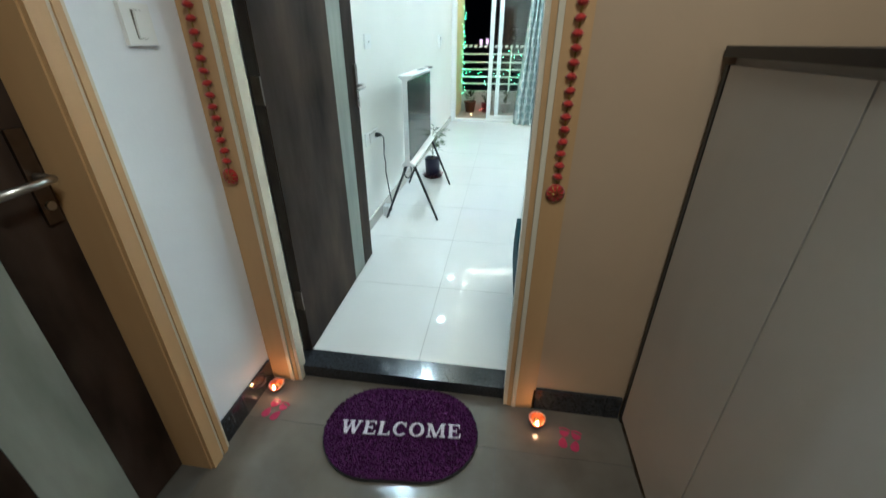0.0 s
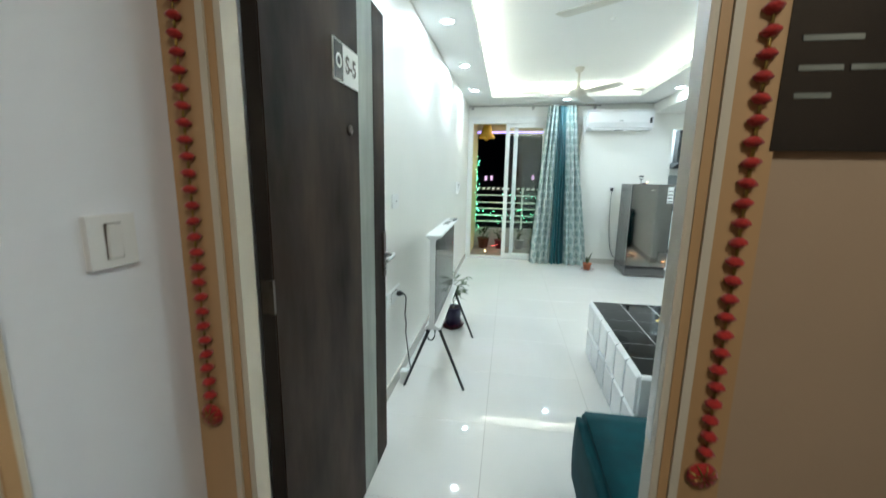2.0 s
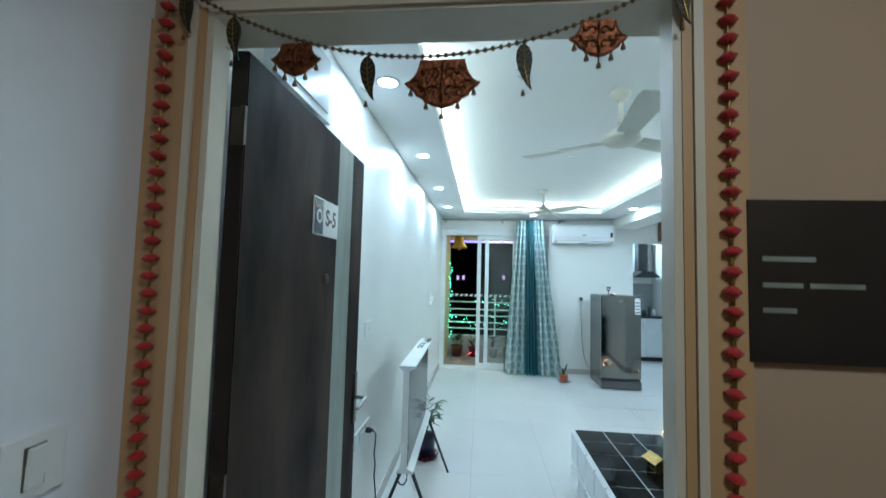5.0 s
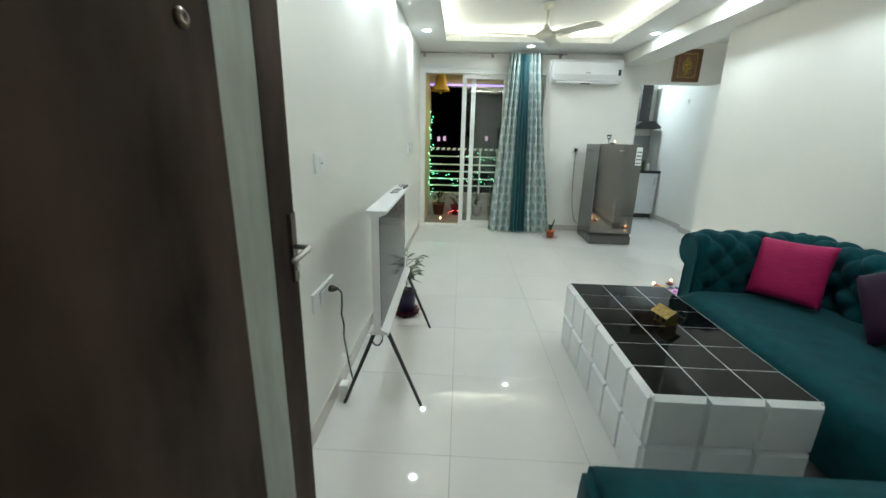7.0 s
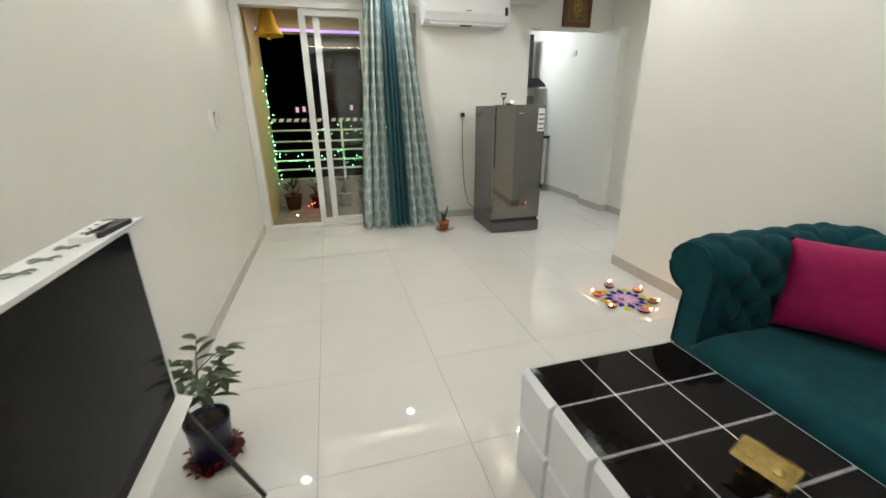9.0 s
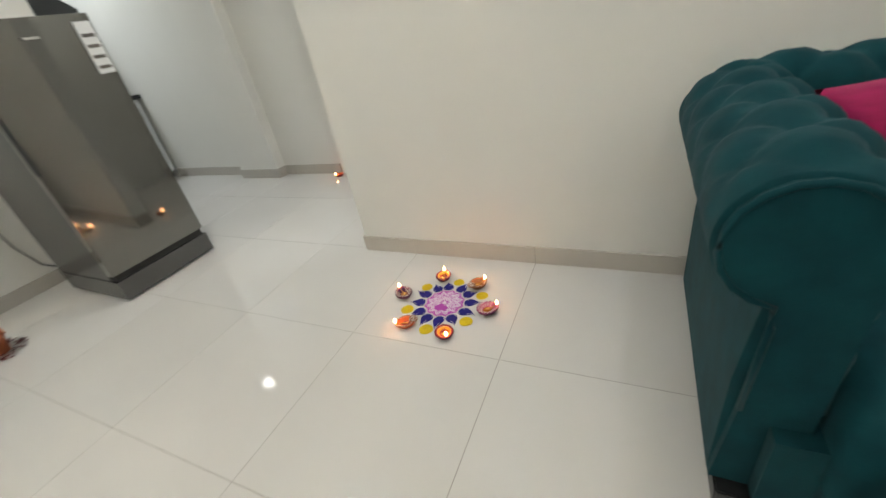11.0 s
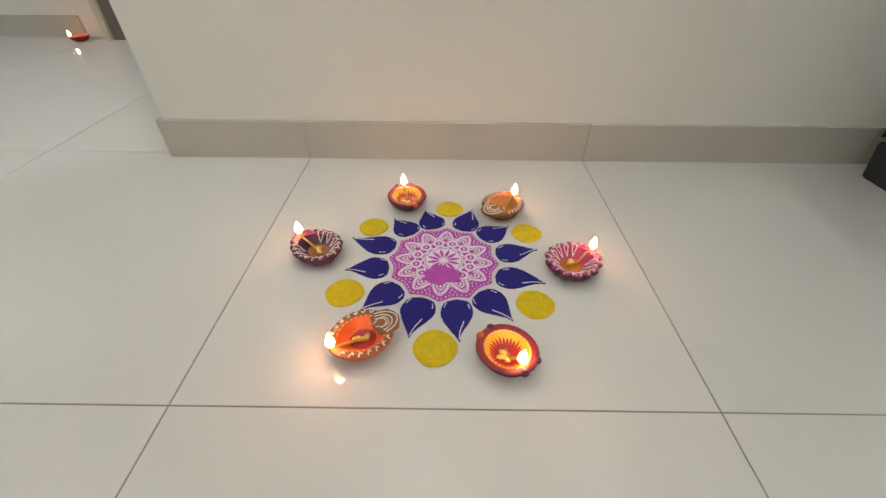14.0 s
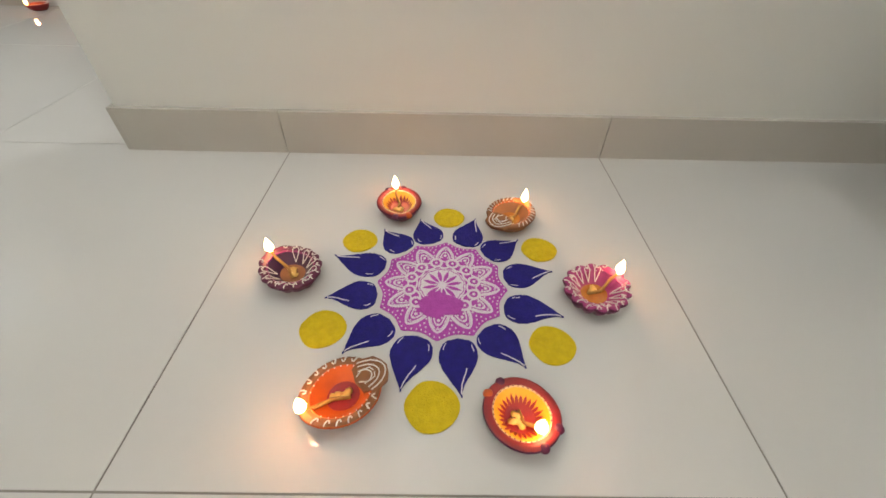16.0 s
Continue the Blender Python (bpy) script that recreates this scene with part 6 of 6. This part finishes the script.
def fridge():
    ob = thing("refrigerator", "glossy graphite single-door refrigerator on a drawer base", "refrigerator", (2.613, 5.546, 0), -1.0)
    part("cabinet", box(-0.262, 0.262, 0.05, 0.60, 0.03, 1.285), M_FRIDGES, ob, "matt grey cabinet sides", bevel=0.012, segs=3)
    bm = bmesh.new()
    n = 16
    rows = []
    for z in (0.155, 1.293):
        fr = [(-0.266 + 0.532 * i / n, -0.0035 * math.sin(math.pi * i / n)) for i in range(n + 1)]
        rows.append([bm.verts.new((x, y, z)) for x, y in fr + [(0.266, 0.048), (-0.266, 0.048)]])
    m = len(rows[0])
    for i in range(m):
        bm.faces.new((rows[0][i], rows[0][(i + 1) % m], rows[1][(i + 1) % m], rows[1][i]))
    bm.faces.new(rows[0][::-1]), bm.faces.new(rows[1])
    d = part("door", bm, M_FRIDGE, ob, "glossy curved graphite door", bevel=0.006)
    part("handle_groove", box(-0.2665, -0.258, -0.0040, 0.02, 0.70, 1.27), M_BLACK, d, "dark vertical grip groove")
    part("label", box(0.185, 0.255, -0.010, 0.0, 1.04, 1.26), M_WHITE, d, "white energy label")
    for k in range(4):
        part("label_line", box(0.192, 0.246, -0.0115, -0.0102, 1.06 + 0.045 * k, 1.075 + 0.045 * k), M_GREYINK, d)
    part("logo_bar", box(-0.03, 0.03, -0.0135, -0.011, 1.21, 1.22), M_SILVER, d)
    part("drawer", box(-0.266, 0.266, -0.008, 0.58, 0.012, 0.118), M_FRIDGES, ob, "grey base drawer", bevel=0.006)
    # solid black filler puts the gap's shade into colour
    part("shadow_gap", box(-0.255, 0.255, 0.012, 0.55, 0.116, 0.157), M_BLACK, ob, "black filler that stands for the shade over the drawer")
    for sx in (-0.22, 0.22):
        for sy in (0.05, 0.53):
            part("foot", lathe([(0.02, 0), (0.02, 0.014), (0, 0.014)], 10, (sx, sy, 0)), M_BLACK, ob)
    return ob


fridge()
gob = thing("glass_goblet", "small clear glass goblet standing on the fridge", "glass", (2.50, 5.72, 1.2855))
part("bowl", lathe([(0.004, 0.055), (0.018, 0.070), (0.026, 0.095), (0.030, 0.120), (0.028, 0.120), (0.024, 0.096), (0.016, 0.073), (0.0, 0.064)], 24), M_GLASS, gob, smooth=True)
part("stem", lathe([(0.026, 0.0), (0.026, 0.002), (0.006, 0.006), (0.004, 0.055), (0.0, 0.055)], 20), M_GLASS, gob, smooth=True)
switch_plate("wall_socket", "white wall socket with the fridge plug", (2.265, YB, 1.2), -90, 0.075, 0.075, 1, "socket")
tagged(part("power_plug", box(2.245, 2.285, YB - 0.045, YB - 0.0155, 1.17, 1.215), M_BLACK, bevel=0.005), "black fridge plug in the socket", "plug")
tagged(part("power_cable", tube([(2.265, YB - 0.035, 1.165), (2.262, YB - 0.03, 1.0), (2.27, YB - 0.025, 0.75), (2.285, YB - 0.02, 0.5), (2.31, YB - 0.02, 0.30), (2.36, YB - 0.03, 0.15), (2.42, YB - 0.10, 0.1)], 0.004, 6), M_BLACK, smooth=True), "dark fridge cable hanging down the wall", "cable")

pf = thing("picture_frame", "carved wooden frame with a dark devotional picture", "picture", (3.63, YB, 2.13))
part("frame", boxes([(-0.175, 0.175, -0.03, 0.0, 0.0, 0.05), (-0.175, 0.175, -0.03, 0.0, 0.36, 0.41), (-0.175, -0.125, -0.03, 0.0, 0.05, 0.36), (0.125, 0.175, -0.03, 0.0, 0.05, 0.36)]), M_WOODF, pf, bevel=0.008, segs=3)
part("picture", box(-0.126, 0.126, -0.016, -0.001, 0.049, 0.361), M_PICT, pf, "dim golden-brown picture")
part("gilt_slip", boxes([(-0.125, 0.125, -0.02, -0.0165, 0.05, 0.062), (-0.125, 0.125, -0.02, -0.0165, 0.348, 0.36), (-0.125, -0.113, -0.02, -0.0165, 0.062, 0.348), (0.113, 0.125, -0.02, -0.0165, 0.062, 0.348)]), M_GOLD, pf, "gilt inner slip")
part("motif", prism([(0.055 * math.cos(a) * (1 + 0.2 * math.cos(4 * a)), 0.20 + 0.11 * math.sin(a)) for a in [2 * math.pi * i / 24 for i in range(24)]], 0.002, "y", (0, -0.019, 0)), M_GOLD, pf, "plain golden shape in the picture")

# ---- ceiling ----
def fan(at, rz):
    ob = thing("ceiling_fan", "cream three-bladed ceiling fan on a short rod", "ceiling fan", at, rz, group="ceiling fans")
    part("canopy", lathe([(0.055, 0), (0.05, -0.03), (0.02, -0.055), (0.0, -0.056)], 24), M_FAN, ob, smooth=True)
    part("rod", tube([(0, 0, -0.05), (0, 0, -0.20)], 0.012, 10), M_FAN, ob, smooth=True)
    part("motor", lathe([(0.0, -0.175), (0.022, -0.18), (0.03, -0.215), (0.07, -0.24), (0.105, -0.268), (0.108, -0.292), (0.075, -0.312), (0.05, -0.32), (0.0, -0.322)], 32), M_FAN, ob, smooth=True)
    for k in range(3):
        bm = bmesh.new()
        rows = []
        for i in range(12):
            u = i / 11
            r = 0.12 + 0.50 * u
            w = 0.055 + 0.018 * u - 0.03 * max(0, u - 0.9) * 10 * 0.4
            tw = -math.radians(11 - 4 * u)
            rows.append([bm.verts.new((r, s * w * math.cos(tw), -0.285 + s * w * math.sin(tw) + zz)) for s, zz in ((-1, 0), (1, 0), (1, 0.004), (-1, 0.004))])
        for a, b in zip(rows, rows[1:]):
            for i in range(4):
                bm.faces.new((a[i], a[(i + 1) % 4], b[(i + 1) % 4], b[i]))
        bm.faces.new(rows[0]), bm.faces.new(rows[-1][::-1])
        turned(bm, pose(0, 0, 0, 0, 0, 120 * k))
        bl = part("blade", bm, M_FAN, ob, smooth=False)
        part("blade_arm", turned(box(0.085, 0.19, -0.018, 0.018, -0.292, -0.2865), pose(0, 0, 0, 0, 0, 120 * k)), M_FAN, bl, bevel=0.002)
    return ob


fan((1.45, 2.10, 2.62), -95)
fan((1.43, 4.83, 2.62), -53)
for dx, dy in DOWN:
    dl = thing("downlight", "small round recessed ceiling downlight, switched on", "downlight", (dx, dy, CEIL), group="ceiling downlights")
    part("trim_ring", lathe([(0.046, -0.001), (0.060, -0.001), (0.060, -0.005), (0.050, -0.008), (0.046, -0.006), (0.046, -0.001)], 28, caps=False), M_WHITE, dl, smooth=True)
    part("lens", lathe([(0.0, -0.002), (0.0455, -0.002), (0.0455, -0.006), (0.0, -0.006)], 24), M_LED, dl, "glowing white lens")
sp = thing("smoke_sensor", "small white ceiling sensor", "sensor", (1.44, 3.35, 2.62))
part("case", lathe([(0.02, 0), (0.018, -0.012), (0, -0.014)], 18), M_WHITE, sp, smooth=True)

# ---- passage ----
fr3 = thing("door_frame_3", "grey-beige door frame in the passage", "door frame", kind="structure")
part("jamb", box(4.07, 4.12, 5.20, 5.30, 0.0, 2.05), M_JAMB, fr3, bevel=0.004)
part("moulding", box(4.055, 4.0695, 5.275, 5.298, 0.0, 2.05), M_FRAME, fr3, bevel=0.004)
switch_plate("light_switch", "small white switch high on the kitchen wall", (4.12, 7.1, 1.95), 180, 0.12, 0.07, 3)

# ---- balcony things ----
bell = thing("hanging_bell", "yellow marigold bell decoration hanging in the balcony", "decoration", (0.27, 6.80, 2.42))
bell.scale = (1.4, 1.4, 1.0)
part("cord", tube([(0, 0, 0), (0, 0, -0.17)], 0.003, 6), M_BELL, bell)
part("bell", lathe([(0.0, -0.165), (0.035, -0.17), (0.055, -0.24), (0.065, -0.32), (0.10, -0.40), (0.105, -0.42), (0.09, -0.42), (0.0, -0.36)], 28, wob=lambda a, r, z: 1 + 0.03 * math.sin(11 * a)), M_BELL, bell, smooth=True)
part("clapper", lathe([(0, -0.46), (0.018, -0.45), (0.018, -0.43), (0, -0.37)], 12), M_BELL, bell, smooth=True)


def balcony_pot(x, y, r, h, material, label, leaves, seed):
    ob = thing("potted_plant", label, "plant", (x, y, -0.02))
    part("pot", lathe([(0.7 * r, 0), (r, 0.92 * h), (1.08 * r, 0.92 * h), (1.08 * r, h), (0.95 * r, h), (0.88 * r, 0.9 * h), (0, 0.88 * h)], 22), material, ob, smooth=True)
    rnd = random.Random(seed)
    for k in range(leaves):
        bm = bmesh.new()
        a = rnd.uniform(0, 6.28)
        q = (0.5 * r * math.cos(a), 0.5 * r * math.sin(a), h + rnd.uniform(-0.01, 0.18))
        leafy(bm, q, (math.cos(a), math.sin(a), rnd.uniform(0.2, 1.8)), rnd.uniform(0.08, 0.15), 0.035, 0.3)
        part("leaf", bm, M_LEAF, ob, smooth=True)
    stem = bmesh.new()
    for k in range(4):
        a = k * 1.6
        tube([(0, 0, 0.85 * h), (0.4 * r * math.cos(a), 0.4 * r * math.sin(a), h + 0.17)], 0.004, 5, stem)
    part("stem", stem, M_STEM, ob)
    return ob


balcony_pot(0.24, 7.36, 0.11, 0.22, M_POTBROWN, "brown flower pot with a green plant on the balcony", 26, 1)
balcony_pot(0.55, 7.38, 0.10, 0.19, M_PETAL, "dark red flower pot with a green plant on the balcony", 20, 2)
balcony_pot(0.92, 7.38, 0.09, 0.20, M_CONC, "grey flower pot with a plant behind the glass", 18, 3)
balcony_pot(1.2, 7.36, 0.10, 0.22, M_CONC, "pale flower pot with a plant behind the glass", 18, 7)


def fairy(label, pts, material, name, seed, count):
    """A wire with tiny bulbs along it."""
    ob = thing(name, label, "fairy lights")
    rnd = random.Random(seed)
    wire = [Vector(p) for p in pts]
    part("wire", tube(wire, 0.002, 4), M_BLACK, ob)
    bulb = None
    for k in range(count):
        t = (k + 0.5) / count * (len(wire) - 1)
        i = min(int(t), len(wire) - 2)
        p = wire[i].lerp(wire[i + 1], t - i) + Vector((rnd.uniform(-0.02, 0.02), -0.01, rnd.uniform(-0.02, 0.02)))
        if bulb is None:
            b = part("bulb", lathe([(0, -0.007), (0.005, -0.004), (0.0055, 0.002), (0, 0.009)], 8), material, ob, smooth=True)
            bulb = b.data
        else:
            b = new("bulb", bulb)
            b.parent = ob
        b.location = p


fairy("green fairy lights climbing the balcony wall", [(0.085 + 0.025 * math.sin(i * 1.3), 7.45, 1.75 - 0.085 * i) for i in range(18)], M_GREENLED, "fairy_lights", 1, 26)
fairy("green fairy lights wound along the balcony railing", [(0.08 + 0.075 * i, 7.575, 0.62 + 0.09 * math.sin(i * 1.9) + 0.05 * math.sin(i * 0.8)) for i in range(26)], M_GREENLED, "fairy_lights", 2, 44)
fairy("green fairy lights hanging from the top rail", [(0.55 + 0.05 * i, 7.562, 1.10 - 0.16 * abs(math.sin(i * 0.9))) for i in range(28)], M_GREENLED, "fairy_lights", 3, 22)
fairy("red fairy lights among the balcony pots", [(0.42, 7.26, 0.06), (0.5, 7.24, 0.10), (0.6, 7.25, 0.07)], M_REDLED, "fairy_lights", 4, 4)

# ---- the night outside ----
setting("ground", box(-300, 300, 7.8, 600, -12.2, -12.0), M_DARKBLDG, "dark ground below the balcony, out to the horizon", "ground")
bd = thing("apartment_building", "dark apartment block across the way with a few lit windows", "building", (3.2, 40, -12))
part("wall", box(-9, 12, 0, 10, 0, 19), M_DARKBLDG, bd)
part("roof", box(-9.3, 12.3, -0.3, 10.3, 19, 19.4), M_DARKBLDG, bd)
for fx in range(7):
    for fz in range(6):
        part("window", box(-8 + fx * 2.9, -7.4 + fx * 2.9, -0.06, 0.0, 1.4 + fz * 3.0, 2.2 + fz * 3.0), M_BOARD, bd)
for wx, wz in ((-4.92, 12.95), (-4.36, 13.0), (-0.35, 13.1)):
    part("window", box(wx, wx + 0.24, -0.07, 0.0, wz, wz + 0.42), M_FARLIGHT, bd, "small lit window")

bring = bmesh.new()
for k in range(10):
    a = 2 * math.pi * k / 10
    c = Matrix.Rotation(a, 4, "Z")
    prism([tuple((c @ Vector((0.055 + 0.075 * u, sgn * 0.020 * math.sin(math.pi * u ** 0.7), 0)))[:2]) for sgn, us in ((1, (0, 0.2, 0.4, 0.6, 0.8, 1.0)), (-1, (0.8, 0.6, 0.4, 0.2))) for u in us], 0.001, at=(0.30, 6.98, -0.0195), bm=bring)
tagged(part("powder_ring", bring, M_PETAL), "dark red powder petals round the balcony lamp", "rangoli")

# ---- pieces of floors and skirtings ----
fl = tagged(part("floor", boxes([(-0.1, 4.2, 0.578, 8.3, -0.1, -0.0007)]), M_GROUT), "glossy off-white vitrified tile floor", "floor", kind="structure")
tiles(fl, "tile", M_TILE, [0.0, 0.612, 1.208, 1.815, 2.426, 3.026, 3.626, 4.12], [0.578, 1.152, 1.750, 2.355, 2.955, 3.555, 4.153, 4.75, 5.35, 5.95, 6.36], 0.0, 0.0055)
tiles(fl, "tile", M_TILE, grid(3.07, 4.12, 0.626), grid(6.36, 8.2, 0.55), 0.0, 0.0055)
hf = tagged(part("floor_hall", box(-0.13, 1.8, -2.4, 0.478, HF - 0.1, HF - 0.0007), M_HALLGROUT), "glossy brown-grey tiled corridor floor", "floor", kind="structure")
tiles(hf, "tile", M_HALLFLOOR, grid(0.005, 1.8, 0.35), grid(-2.4, 0.478, -0.35), HF, 0.0055)
bf = tagged(part("floor_balcony", box(0.0, 2.0, YB + 0.0, 7.75, -0.2, -0.026), M_GROUT), "brown tiled balcony floor", "floor", kind="structure")
tiles(bf, "tile", M_BALFLOOR, grid(0.05, 1.95, 0.1, 0.3), grid(YB + 0.112, 7.55, 6.5, 0.3), -0.02, 0.0055)

skirting("baseboard", [(0.0, 0.010, 0.61, YB - 0.03, 1.161), (XR - 0.010, XR, YD1, 4.45, 1.155), (XR - 0.010, XR + 0.13, 4.45, 4.46, 0.612), (1.83, 3.07, YB - 0.010, YB, 0.612),
                       (1.1, XR - 0.01, YD1, YD1 + 0.010, 0.612), (4.11, 4.12, 3.3, 5.20, 1.161), (4.11, 4.12, 5.42, 6.04, 1.161), (4.02, 4.03, 6.04, 6.53, 1.161), (4.03, 4.11, 6.04, 6.05, 0.612), (4.11, 4.12, 6.53, 7.6, 1.161)],
         M_SKIRT, 0.0, 0.082, "low greige tile skirting")
skirting("baseboard_hall", [(0.005, 0.014, 0.125, 0.445, -0.35), (1.082, 1.405, YD0 - 0.024, YD0 - 0.012, 0.75)], M_GRANITE, HF, HF + 0.1, "black granite corridor skirting")
